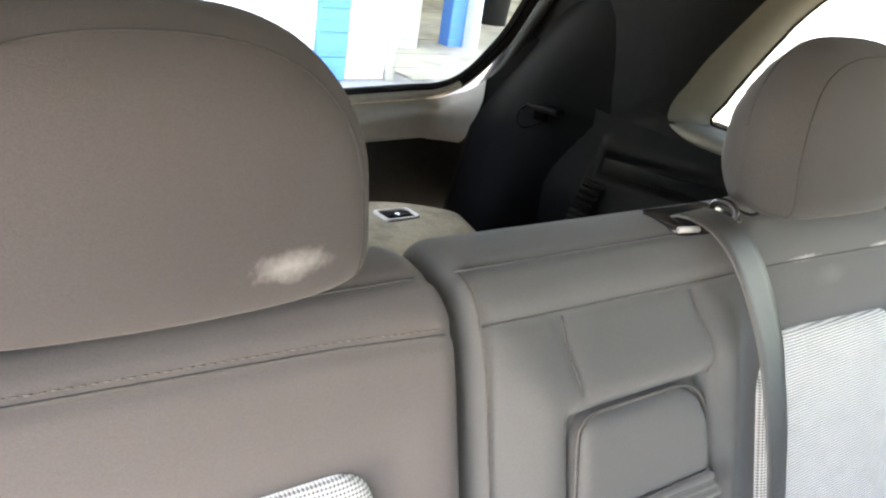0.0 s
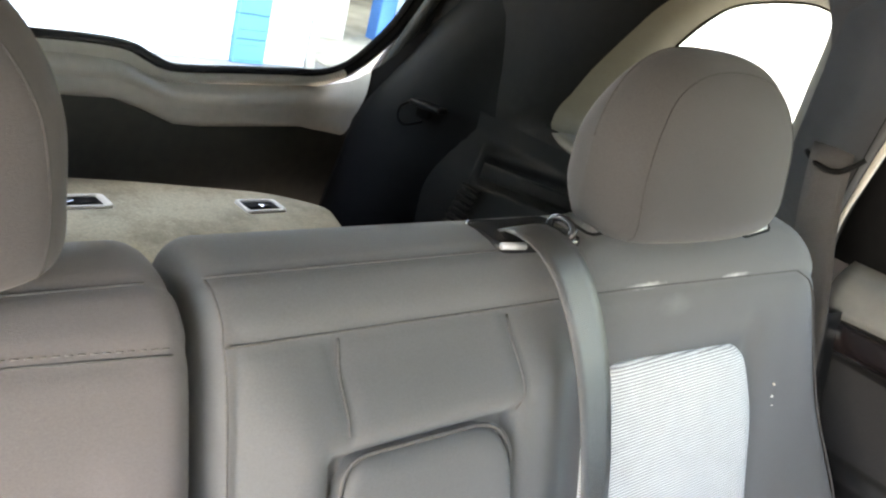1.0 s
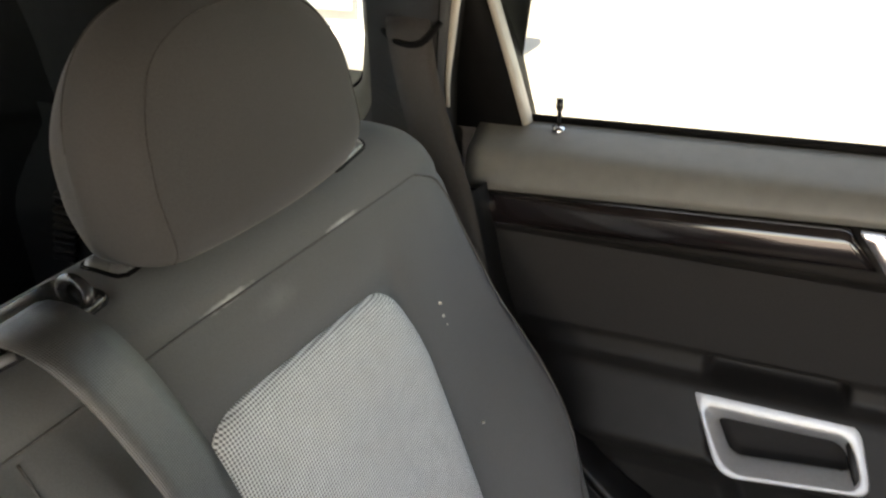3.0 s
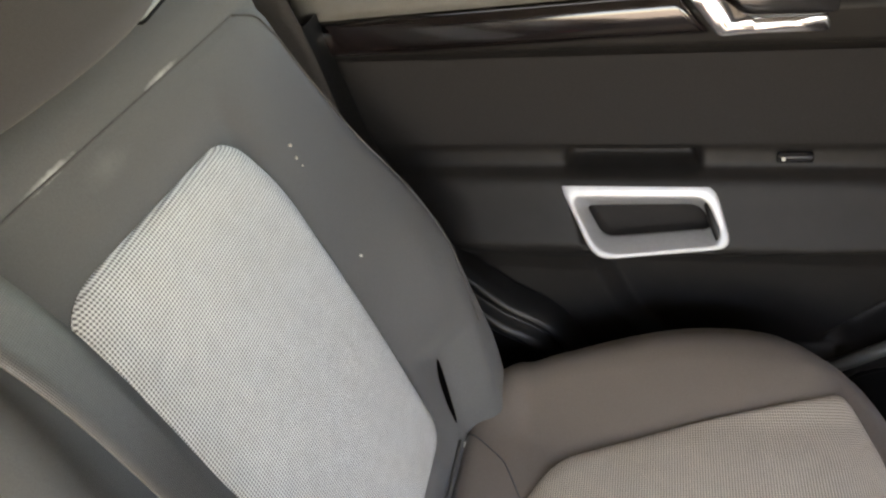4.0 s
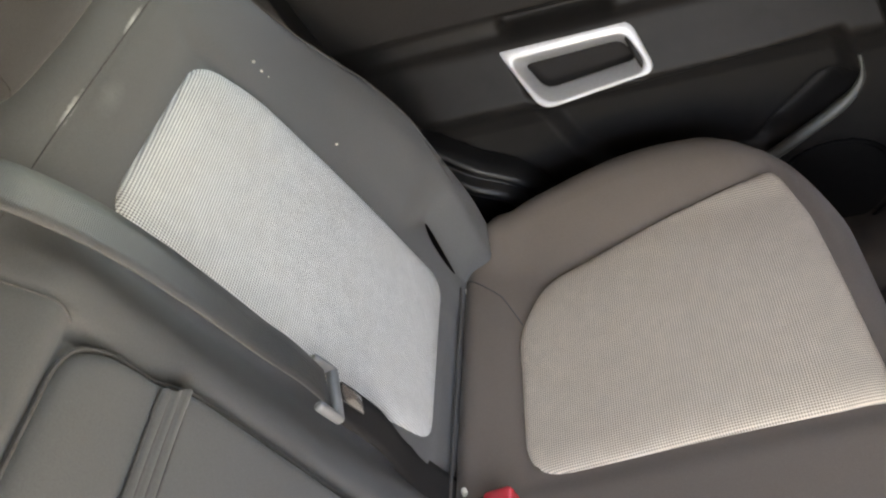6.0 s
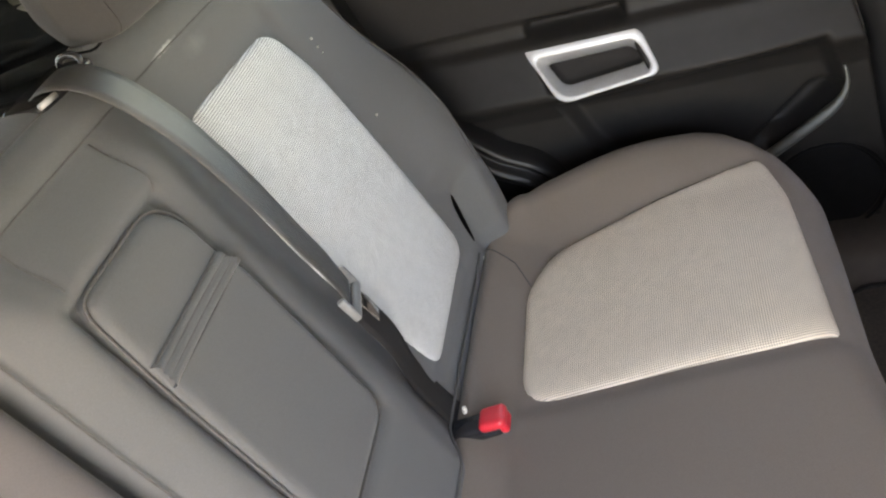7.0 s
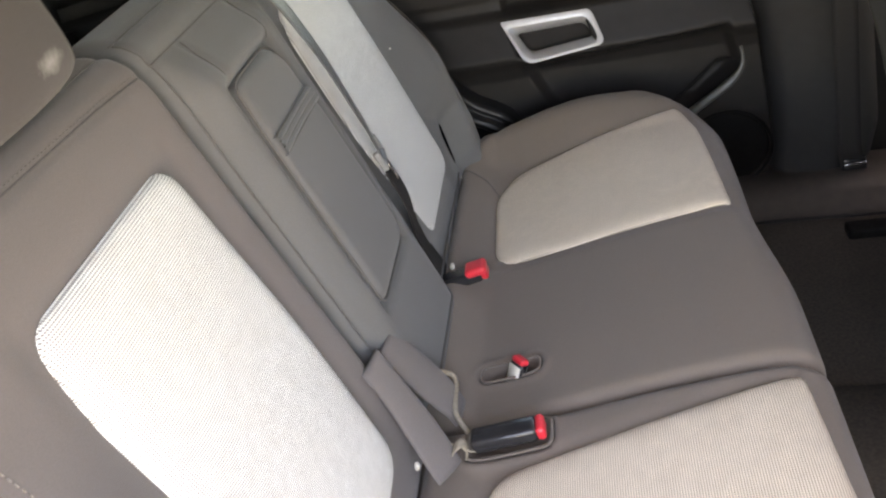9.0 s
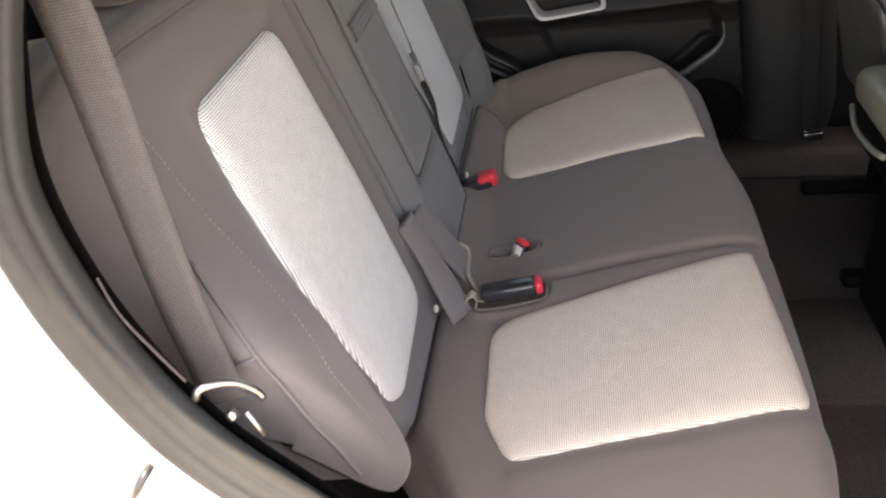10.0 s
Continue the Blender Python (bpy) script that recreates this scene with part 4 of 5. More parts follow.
def in_poly(p, poly):
    inside = False
    for i in range(len(poly)):
        (ax, ay), (bx, by) = poly[i - 1], poly[i]
        if (ay > p[1]) != (by > p[1]) and p[0] < ax + (bx - ax) * (p[1] - ay) / (by - ay):
            inside = not inside
    return inside


def door_y(x, z):
    y = float(np.interp(z, DZ, DY))
    # pull well behind the silver frame, and the grip above it
    sx = x - (0.885 - z) * 0.35
    y += 0.050 * rbox(sx, z, 0.126, 0.276, 0.852, 0.906, 0.004)
    y += 0.022 * rbox(x, z, 0.115, 0.265, 0.937, 0.955, 0.006)
    # hollow under the armrest with a slanted rear wall, and the slot of the map pocket
    if 0.10 < x < 0.62 and 0.64 < z < 0.88:
        inner = poly_dist((x, z), POCKET) * (1 if in_poly((x, z), POCKET) else -1)
        y += 0.024 * float(smooth_step(-0.004, 0.022, inner))
    y += 0.026 * rbox(x - (z - 0.73) * 1.1, z, 0.488, 0.530, 0.690, 0.762, 0.010)
    # hollow for the loudspeaker
    r = math.hypot(x - 0.535, z - 0.572)
    y += 0.010 * float(smooth_step(0.094, 0.086, r))
    return y


door = thing("rear_door", "charcoal rear door shut, with silver pull and wood strip", "car door")
zs = np.concatenate([np.arange(0.45, 0.66, 0.012), np.arange(0.66, 1.2135, 0.0045)])
us = np.linspace(0, 1, 150)
rows_in = [[(door_rear(z) + (door_front(z) - door_rear(z)) * u, door_y(door_rear(z) + (door_front(z) - door_rear(z)) * u, z), z) for u in us] for z in zs]
part("inner_panel", loft([[(r[0][0] - 0.004, 0.83, r[0][2])] + r + [(r[-1][0] + 0.004, 0.83, r[-1][2])] for r in rows_in], closed=False), "door", door)
part("outer_skin", grid(np.linspace(0, 1, 30), np.linspace(0.40, 1.215, 20), lambda u, z: (-0.20 + 0.86 * u, 0.875 - 0.05 * float(smooth_step(0.8, 1.25, z)), z)), "paint", door, "white painted outside")
# cloth field between wood strip and armrest
part("cloth_panel", grid(np.linspace(0, 1, 60), np.linspace(0.968, 1.088, 14), lambda u, z: (door_rear(z) + 0.012 + (door_front(z) - door_rear(z) - 0.024) * u, float(np.interp(z, DZ, DY)) - 0.0035, z)), "doorcloth", door, "charcoal cloth field")
# sill cap, paler soft trim under the glass
part("sill_cap", loft([[(x, y, z + (0.012 + 0.036 * float(smooth_step(1.20, 1.15, z))) * (x + 0.12)) for y, z in ((0.741, 1.147), (0.743, 1.157), (0.748, 1.172), (0.753, 1.184), (0.758, 1.190), (0.766, 1.195), (0.780, 1.202), (0.794, 1.208), (0.806, 1.213), (0.812, 1.208), (0.812, 1.15))] for x in np.linspace(-0.185, 0.50, 40)]), "sillgrey", door, "grey soft sill cap")
def strip_z(x, v):
    """Height on the wood strip: v from its lower to its upper edge."""
    return (1.1035 + 0.036 * (x + 0.16)) * (1 - v) + (1.1445 + 0.045 * (x + 0.16)) * v


WP = ((0.0, 0.748), (0.01, 0.738), (0.10, 0.7335), (0.35, 0.731), (0.65, 0.731), (0.86, 0.7335), (0.96, 0.738), (1.0, 0.748))
wood = []
for u in np.linspace(0, 1, 44):
    wood.append([(-0.186 + u * (0.186 + 0.267 - 0.036 * v), y, strip_z(-0.186 + u * (0.44 - 0.03 * v), v)) for v, y in WP])
part("wood_strip", loft(wood), "wood", door, "dark lacquered wood strip")
lo = rounded([(0.239, 1.164), (0.268, 1.164), (0.300, 1.138), (0.375, 1.138), (0.380, 1.122), (0.273, 1.118)], [0.003, 0.006, 0.012, 0.006, 0.006, 0.003], 0.004)
lat = part("latch_handle", slab(lo, 0.744, 0.727, "y", 0.004), "chrome", door, "bright chrome latch handle")
lc = rounded([(0.272, 1.167), (0.385, 1.170), (0.385, 1.136), (0.304, 1.136)], 0.004, 0.004)
part("latch_cup", slab(lc, 0.746, 0.738, "y", 0.002), "gloss_black", lat)
# silver pull frame: outline in (x, z) on the sloped armrest face
fo = rounded([(0.101, 0.925), (0.285, 0.925), (0.309, 0.855), (0.147, 0.838)], [0.006, 0.014, 0.016, 0.022], 0.004)
fi = rounded([(0.134, 0.889), (0.271, 0.892), (0.289, 0.864), (0.158, 0.852)], [0.010, 0.014, 0.012, 0.014], 0.004)


def frame_y(x, z, lift):
    return float(np.interp(z, [0.838, 0.93], [0.7165, 0.766])) - lift


rs = []
m_n = 150
fo, fi = [even(np.vstack([q, q[:1]]), np.linalg.norm(np.diff(np.vstack([q, q[:1]]), axis=0), axis=1).sum() / m_n, True)[:m_n] for q in (fo, fi)]
sh = int(np.argmin([np.linalg.norm((fi - fi.mean(0)) - 0.6 * (np.roll(fo, -k, 0) - fo.mean(0)), axis=1).sum() for k in range(m_n)]))
fo = np.roll(fo, -sh, 0)
for t, lift in ((0.0, -0.012), (0.0, 0.002), (0.04, 0.0045), (0.10, 0.0055), (0.44, 0.0055), (0.50, 0.0046), (0.56, 0.002), (1.0, -0.015), (1.0, -0.020)):
    q = fo + (fi - fo) * t
    rs.append([(x, frame_y(x, z, lift), z) for x, z in q])
part("pull_frame", loft(rs, caps=(False, False)), "silver", door, "satin silver pull frame")
part("pull_cup", loft([[(x, frame_y(x, z, -0.017), z) for x, z in fi], [(x, frame_y(x, z, -0.032), z) for x, z in fi], [(q[0], frame_y(*q, -0.036), q[1]) for q in (fi.mean(0) + (fi - fi.mean(0)) * 0.9)], [(q[0], frame_y(*q, -0.036), q[1]) for q in (fi.mean(0) + (fi - fi.mean(0)) * 0.02)]], caps=(False, False)), "doorcloth", door, "dark hollow of the pull")
part("window_switch", box((0.040, 0.010, 0.012), pose(0.371, 0.771, 0.951, 20, 0, 0), 0.003), "gloss_black", door, "gloss black window switch")
part("switch_lamp", box((0.004, 0.003, 0.004), pose(0.358, 0.765, 0.952, 20), 0.001), "rim", door)
part("pocket_lip", tube(curve([(0.425, 0.728, 0.650), (0.47, 0.728, 0.679), (0.545, 0.730, 0.732), (0.568, 0.733, 0.765), (0.566, 0.738, 0.80)], 0.01), [0.009] * 15 + [0.008, 0.007, 0.006, 0.005, 0.004] + [0.003] * 20, 8), "lidgrey", door, "grey edge of the map pocket")
spk = part("speaker_ring", tube([(0.535 + 0.091 * math.cos(a), 0.734, 0.572 + 0.091 * math.sin(a)) for a in np.linspace(0, 2 * math.pi, 48, endpoint=False)], 0.003, 8, True), "black", door, "round loudspeaker rim")
part("speaker_grille", slab([(0.535 + 0.087 * math.cos(a), 0.572 + 0.087 * math.sin(a)) for a in np.linspace(0, 2 * math.pi, 48, endpoint=False)], 0.75, 0.737, "y", 0.006), "black", spk, "black loudspeaker grille")
pin = part("lock_pin", tube([(-0.087, 0.797, 1.205), (-0.087, 0.797, 1.232), (-0.087, 0.797, 1.233), (-0.087, 0.797, 1.246)], [0.0028, 0.0028, 0.0045, 0.004], 10), "gloss_black", door, "small black lock pin")
part("pin_collar", tube([(-0.087, 0.797, 1.205), (-0.087, 0.797, 1.213)], [0.010, 0.007], 14), "chrome", pin)
# window frame and glass
part("belt_seal", tube([(-0.135, 0.812, 1.214), (0.52, 0.812, 1.226)], 0.006, 6), "black", door, "black rubber at the glass")
part("rear_quarter_fill", slab([(-0.26, 1.56), (-0.24, 1.36), (-0.23, 1.20), (-0.129, 1.20), (-0.150, 1.283), (-0.181, 1.385), (-0.220, 1.56)], 0.845, 0.795, "y"), "pillar", door, "matt black window frame corner")
part("frame_edge", strip([(-0.126, 0.80, 1.212), (-0.147, 0.798, 1.283), (-0.178, 0.792, 1.385), (-0.216, 0.78, 1.54)], (0, 1, 0.1), 0.02, 0.006), "beige", door, "pale edge of the window frame")
part("frame_top", tube([(-0.18, 0.78, 1.55), (0.1, 0.77, 1.575), (0.50, 0.77, 1.57)], 0.022, 8), "black", door)
part("frame_front", strip([(0.52, 0.80, 1.20), (0.50, 0.78, 1.57)], (1, 0, 0), 0.05, 0.03), "black", door)
wg = part("window_glass", loft([[(-0.13, 0.817, 1.20), (0.52, 0.817, 1.20), (0.50, 0.79, 1.57), (-0.222, 0.79, 1.57)]] + [[(-0.13, 0.821, 1.20), (0.52, 0.821, 1.20), (0.50, 0.794, 1.57), (-0.222, 0.794, 1.57)]]), "sideglass", door, "lightly tinted side window", smooth=False)
wg.visible_shadow = False

# rubber seal and black wheel arch trim between seat and door
seal = curve([(-0.19, 0.70, 1.15), (-0.15, 0.695, 0.98), (-0.07, 0.69, 0.84), (0.01, 0.69, 0.755), (0.085, 0.69, 0.70), (0.12, 0.69, 0.58), (0.15, 0.69, 0.46)], 0.012)
st_ = np.gradient(np.array(seal), axis=0)
sn_ = np.stack([-st_[:, 2], st_[:, 0]], 1)
sn_ /= np.linalg.norm(sn_, axis=1)[:, None]
sn_ *= np.sign(sn_[:, :1] + 1e-9)        # towards the door
tagged(part("door_seal", loft([[(p[0] + n[0] * d, y, p[2] + n[1] * d) for p, n in zip(seal, sn_)] for d, y in ((-0.014, 0.712), (-0.013, 0.692), (-0.006, 0.681), (0.004, 0.679), (0.011, 0.686), (0.014, 0.697), (0.017, 0.699), (0.021, 0.693), (0.028, 0.691), (0.034, 0.697), (0.037, 0.712), (0.038, 0.735))], closed=False), "sealblack"), "black double rubber door seal along the opening", "door seal", kind="structure")
tagged(part("wheel_arch_trim", loft([[(x - k, y, z - k * 0.6) for x, y, z in seal] for k, y in ((0.0, 0.705), (0.03, 0.69), (0.20, 0.67))], closed=False), "black"), "black plastic trim over the wheel arch", "trim", kind="structure")



# sill, lower pillar and its belt behind the front seat
tagged(part("sill_trim", loft([[(x, y, z) for y, z in ((0.60, 0.44), (0.635, 0.455), (0.65, 0.485), (0.68, 0.50), (0.76, 0.505), (0.80, 0.49))] for x in (0.15, 0.4, 0.62, 0.9, 1.5)], closed=False), "sill"), "brownish worn plastic sill trim", "trim", kind="structure")
pil = thing("centre_pillar_trim", "charcoal plastic trim of the centre pillar", "pillar trim", kind="structure")
part("lower_trim", loft([[(door_front(z) + 0.018 + dx, y, z) for dx, y in ((-0.012, 0.79), (0.0, 0.745), (0.02, 0.728), (0.10, 0.722), (0.17, 0.735), (0.20, 0.78))] for z in np.linspace(0.47, 1.22, 30)], closed=False), "pillartrim", pil)
part("upper_trim", loft([[(0.50 + dx, y - 0.10 * (z - 1.22), z) for dx, y in ((0.0, 0.80), (0.01, 0.74), (0.09, 0.735), (0.11, 0.80))] for z in np.linspace(1.22, 1.62, 8)], closed=False), "black", pil)
fb = thing("seat_belt", "dark front seat belt hanging on the pillar", "seat belt", "seat belts")
part("webbing", strip([(0.72, 0.712, 1.2), (0.752, 0.712, 0.8), (0.772, 0.712, 0.56), (0.784, 0.715, 0.50)], (1, 0, 0.1), 0.045), "doorcloth", fb)
part("anchor", box((0.048, 0.010, 0.034), pose(0.786, 0.716, 0.512, 0, -4, 0), 0.004), "gloss_black", fb)
part("anchor_edge", box((0.042, 0.004, 0.005), pose(0.786, 0.708, 0.518, 0, -4, 0), 0.001), "chrome", fb)

# front seat back seen from behind, and the console between the seats
fs = thing("front_seat", "grey cloth front seat seen from behind", "front seat")
sec = curve([(0.80, 0.72), (0.785, 0.78), (0.770, 0.85), (0.735, 0.97), (0.680, 1.13), (0.64, 1.25), (0.66, 1.30), (0.71, 1.27), (0.79, 1.05), (0.86, 0.88), (0.90, 0.76), (0.86, 0.70)], 0.02, True)
part("backrest", pad(sec, (np.array((0.83, 0.77)), np.array((0.69, 1.22))), 0.16, 0.60, 0.06, 0.06, lambda y, i, p: 0.0, lambda x, y, z: (x, y, z), 0.02), "fabric", fs)
part("map_pocket", pad(curve([(0.785, 0.74), (0.772, 0.79), (0.752, 0.87), (0.718, 0.98), (0.726, 0.985), (0.765, 0.87), (0.80, 0.76)], 0.015, True), (np.array((0.785, 0.77)), np.array((0.74, 0.94))), 0.20, 0.56, 0.02, 0.02, lambda y, i, p: 0.0, lambda x, y, z: (x, y, z), 0.02), "lidgrey", fs, "grey elastic map pocket")
# out of view; added to block windscreen light from the far rear headrest
part("head_restraint", box((0.09, 0.27, 0.19), pose(0.63, 0.38, 1.405, 0, -14, 0), 0.04, 4), "fabric_head", fs)
part("seat_base", box((0.48, 0.46, 0.14), pose(1.06, 0.375, 0.64), 0.05, 3), "door", fs)
for y in (0.2, 0.55):
    part("rail", box((0.50, 0.04, 0.03), pose(0.98, y, 0.46), 0.005), "black", fs, "black seat rail")
    part("foot", box((0.06, 0.035, 0.12), pose(0.90, y, 0.52), 0.005), "black", fs)
con = thing("centre_console", "charcoal centre console with padded lid", "console")
part("lid", box((0.42, 0.20, 0.062), pose(0.885, 0.05, 0.905, 0, -3, 0), 0.022, 4), "console", con, "olive grey padded lid")
part("lip", tube(curve([(0.672, -0.045, 0.86), (0.668, 0.0, 0.852), (0.668, 0.08, 0.848), (0.68, 0.145, 0.855)], 0.01), 0.005, 8), "console", con, "pale welt round the lid")
part("body", box((0.42, 0.19, 0.40), pose(0.95, 0.05, 0.66), 0.02, 3), "black", con)

# ---- far side: rear pillar with quarter window ----
WIN = curve([(-0.650, 1.220), (-0.632, 1.252), (-0.602, 1.304), (-0.555, 1.376), (-0.523, 1.420), (-0.476, 1.464), (-0.42, 1.485), (-0.352, 1.496), (-0.322, 1.478), (-0.326, 1.40), (-0.336, 1.29), (-0.360, 1.235), (-0.45, 1.222), (-0.62, 1.211)], 0.004, True)


def expand(o, d):
    """An outline pushed outwards by d."""
    t = np.roll(o, -1, 0) - np.roll(o, 1, 0)
    nn = np.stack([t[:, 1], -t[:, 0]], 1)
    nn /= np.linalg.norm(nn, axis=1)[:, None]
    if np.sum(nn * (o - o.mean(0))) < 0:
        nn = -nn
    return o + nn * d


WF = np.interp(WIN[:, 1], [1.22, 1.30, 1.42, 1.50], [1.0, 0.95, 0.72, 0.5])[:, None]        # the reveal narrows upwards


def pillar_ring(o, y, tilt=0.10):
    return [(x + 0.13 * max(z - 1.30, 0) * float(smooth_step(-0.31, -0.20, x)), y - tilt * max(z - 1.25, 0), z) for x, z in o]


def outward(o, box4):
    """Outline points carried out to the rim of a box, by angle."""
    x0, x1, z0, z1 = box4
    c = np.array(((x0 + x1) / 2, (z0 + z1) / 2))
    c0 = o.mean(0)
    out = []
    for p in o:
        d = p - c0
        k = min((x1 - c[0]) / abs(d[0]) if d[0] else 9e9, (z1 - c[1]) / abs(d[1]) if d[1] else 9e9)
        out.append(c + d * k)
    return np.array(out)


def quarter(sgn):
    q = thing("quarter_trim", "black plastic trim round the rear quarter window", "pillar trim", "quarter trims", "structure")
    outer = outward(WIN, (-1.02, -0.200, 1.10, 1.64))
    mid = WIN + (outer - WIN) * 0.35
    f = lambda ring: [(x, sgn * y, z) for x, y, z in ring]
    crease = lambda o: np.stack([o[:, 0], np.maximum(o[:, 1], np.minimum(WIN[:, 1], 1.209))], 1)
    part("reveal", loft([f(pillar_ring(crease(expand(WIN, d * WF)), y)) for d, y in ((0.0, 0.80), (0.005, 0.785), (0.014, 0.768), (0.027, 0.754), (0.040, 0.744), (0.048, 0.737))], caps=(False, False)), "olive", q, "pale olive reveal round the glass")
    part("gasket", tube(f(pillar_ring(WIN, 0.797)), 0.0022, 6, True), "black", q, "thin black gasket")
    part("pillar_panel", loft([f(pillar_ring(crease(expand(WIN, 0.048 * WF)), 0.737)), f(pillar_ring(crease(expand(WIN, 0.060 * WF)), 0.731)), f(pillar_ring(mid, 0.722)), f(pillar_ring(outer, 0.714))], caps=(False, False)), "pillar", q)
    # front stretch of the panel again, slightly proud, in a lighter grey
    front = [k for k in range(len(WIN)) if WIN[k, 0] > -0.352 and 1.20 < WIN[k, 1] < 1.485]
    front = front if front[-1] - front[0] == len(front) - 1 else sorted(front, key=lambda k: (k - len(WIN) // 2) % len(WIN))
    cover = [f(pillar_ring(o, y)) for o, y in ((crease(expand(WIN, 0.050 * WF)), 0.733), (crease(expand(WIN, 0.060 * WF)), 0.7275), (mid, 0.7185), (outer, 0.7105))]
    part("pillar_front_sheet", loft([[ring[k] for k in front] for ring in cover], closed=False), "pillartrim", q, "charcoal grey sheet over the front of the pillar panel")
    g = part("quarter_glass", loft([f(pillar_ring(expand(WIN, 0.01), 0.802)), f(pillar_ring(expand(WIN, 0.01), 0.806))]), "sideglass", q, "lightly tinted quarter window", smooth=False)
    g.visible_shadow = False
    return q


quarter(1)
quarter(-1)
def jamb_x(z):
    """Depth of the leaning pillar edge at height z."""
    return float(np.interp(z, [1.10, 1.267, 1.361, 1.498, 1.65], [-0.206, -0.203, -0.187, -0.155, -0.118]))


# jamb between the rear pillar and the shut door, with its pale seal
tagged(part("pillar_jamb", loft([[(jamb_x(z) - 0.018 + dx, y - 0.10 * max(z - 1.25, 0), z) for dx, y in ((-0.004, 0.712), (0.012, 0.718), (0.016, 0.735), (0.010, 0.77), (0.0, 0.83), (0.07, 0.845))] for z in np.linspace(1.08, 1.64, 26)], closed=False), "pillartrim"), "charcoal pillar edge beside the door", "trim", kind="structure")
tagged(part("jamb_seal", tube([(jamb_x(z), 0.742 - 0.10 * max(z - 1.25, 0), z) for z in np.linspace(1.24, 1.60, 20)], [0.003 + 0.003 * float(smooth_step(1.25, 1.38, z)) for z in np.linspace(1.24, 1.60, 20)], 8), "beige"), "pale seal along the pillar edge", "door seal", kind="structure")
# ledge under the rear corner of the quarter window
ledge_grow = lambda x: 0.05 + 0.95 * math.sqrt(float(smooth_step(-0.692, -0.58, x)))
tagged(part("window_ledge", loft([[(x, 0.738 + (y - 0.738) * ledge_grow(x), 1.205 + (z - 1.205) * ledge_grow(x)) for y, z in ((0.735, 1.185), (0.712, 1.190), (0.690, 1.196), (0.684, 1.203), (0.70, 1.212), (0.735, 1.222))] for x in np.linspace(-0.688, -0.36, 44)]), "olive"), "grey ledge under the quarter window", "trim", kind="structure")

for sgn in (1, -1):
    # belt with its slot on the pillar
    sb = thing("seat_belt", "grey outer seat belt hanging down the pillar" if sgn > 0 else "grey outer seat belt drawn down to its anchor by the door", "seat belt", "seat belts")
    if sgn > 0:
        pts = [(-0.236, 0.716, 1.350), (-0.226, 0.694, 1.335), (-0.214, 0.688, 1.28), (-0.196, 0.684, 1.22), (-0.172, 0.680, 1.15), (-0.15, 0.678, 1.05), (-0.12, 0.676, 0.9)]
        part("webbing", strip(curve(pts, 0.015), (1, 0.10, 0.12), 0.050), "belt_dull", sb)
        slot = curve([(-0.262, 0.704, 1.330), (-0.238, 0.690, 1.322), (-0.208, 0.686, 1.323), (-0.188, 0.696, 1.345)], 0.006)
        part("slot", tube(slot, 0.0035, 8), "black", sb, "black slot the belt comes out of")
    else:
        pts = [(-0.118, -0.668, 1.50), (-0.104, -0.668, 1.40), (-0.096, -0.668, 1.32), (-0.093, -0.670, 1.20), (-0.086, -0.676, 1.10), (-0.074, -0.684, 1.03), (-0.066, -0.696, 1.005)]
        part("webbing", strip(curve(pts, 0.015), (0.98, 0.06, 0.1), 0.042), "belt_dull", sb)
        bar = curve([(-0.070, -0.727, 1.040), (-0.063, -0.727, 1.051), (-0.050, -0.716, 1.047), (-0.040, -0.707, 1.038), (-0.030, -0.700, 1.022), (-0.028, -0.699, 1.014)], 0.004)
        part("anchor_bar", tube(bar, 0.0036, 8), "steel", sb, "worn steel anchor bar")
        part("bolt", tube([(-0.047, -0.727, 1.018), (-0.045, -0.720, 1.018)], [0.004, 0.0055], 12), "steel", sb, "round steel bolt head")
        part("blade", strip([(-0.033, -0.722, 1.020), (-0.028, -0.722, 1.006), (-0.024, -0.722, 0.994)], (0.6, 0.8, 0), 0.004, 0.002), "steel", sb, "bright steel blade")
        # the trim's thin dark edge, drawn as a tube
        part("cord", tube(curve([(-0.116, -0.721, 1.158), (-0.108, -0.724, 1.125), (-0.090, -0.726, 1.090), (-0.072, -0.728, 1.060)], 0.008), 0.0012, 6), "darkcloth", sb, "thin dark edge of the trim")

# ---- cargo side trim with its recess and vent slots ----
for sgn in (1, -1):
    sp = thing("cargo_side_trim", "black plastic cargo side trim with a slotted grille", "side trim", "cargo trims", "structure")

    def side(x, z):
        y = 0.712 - 0.03 * float(smooth_step(1.17, 1.0, z))
        y -= 0.016 * rbox(x, z, -0.80, -0.30, 0.70, 1.145, 0.012)
        y += 0.020 * rbox(x, z - 0.105 * (x + 0.66), -0.77, -0.48, 1.098, 1.138, 0.006)
        return sgn * y
    part("panel", grid(np.linspace(-1.12, -0.19, 110), np.linspace(0.55, 1.19, 90), lambda x, z: (x, side(x, z), z)), "black", sp)
    if sgn > 0:
        part("recess_bar", strip([(x, 0.674, 1.12 + 0.105 * (x + 0.66)) for x in (-0.76, -0.62, -0.49)], (0, 0.2, 1), 0.026, 0.004), "black", sp, "black inlay")
        for k in range(9):
            z = 1.075 - 0.013 * k
            part("vent_slat", box((0.045, 0.010, 0.006), pose(-0.762 - 0.004 * k, 0.660, z, 25, 0, 0), 0.002), "black", sp)

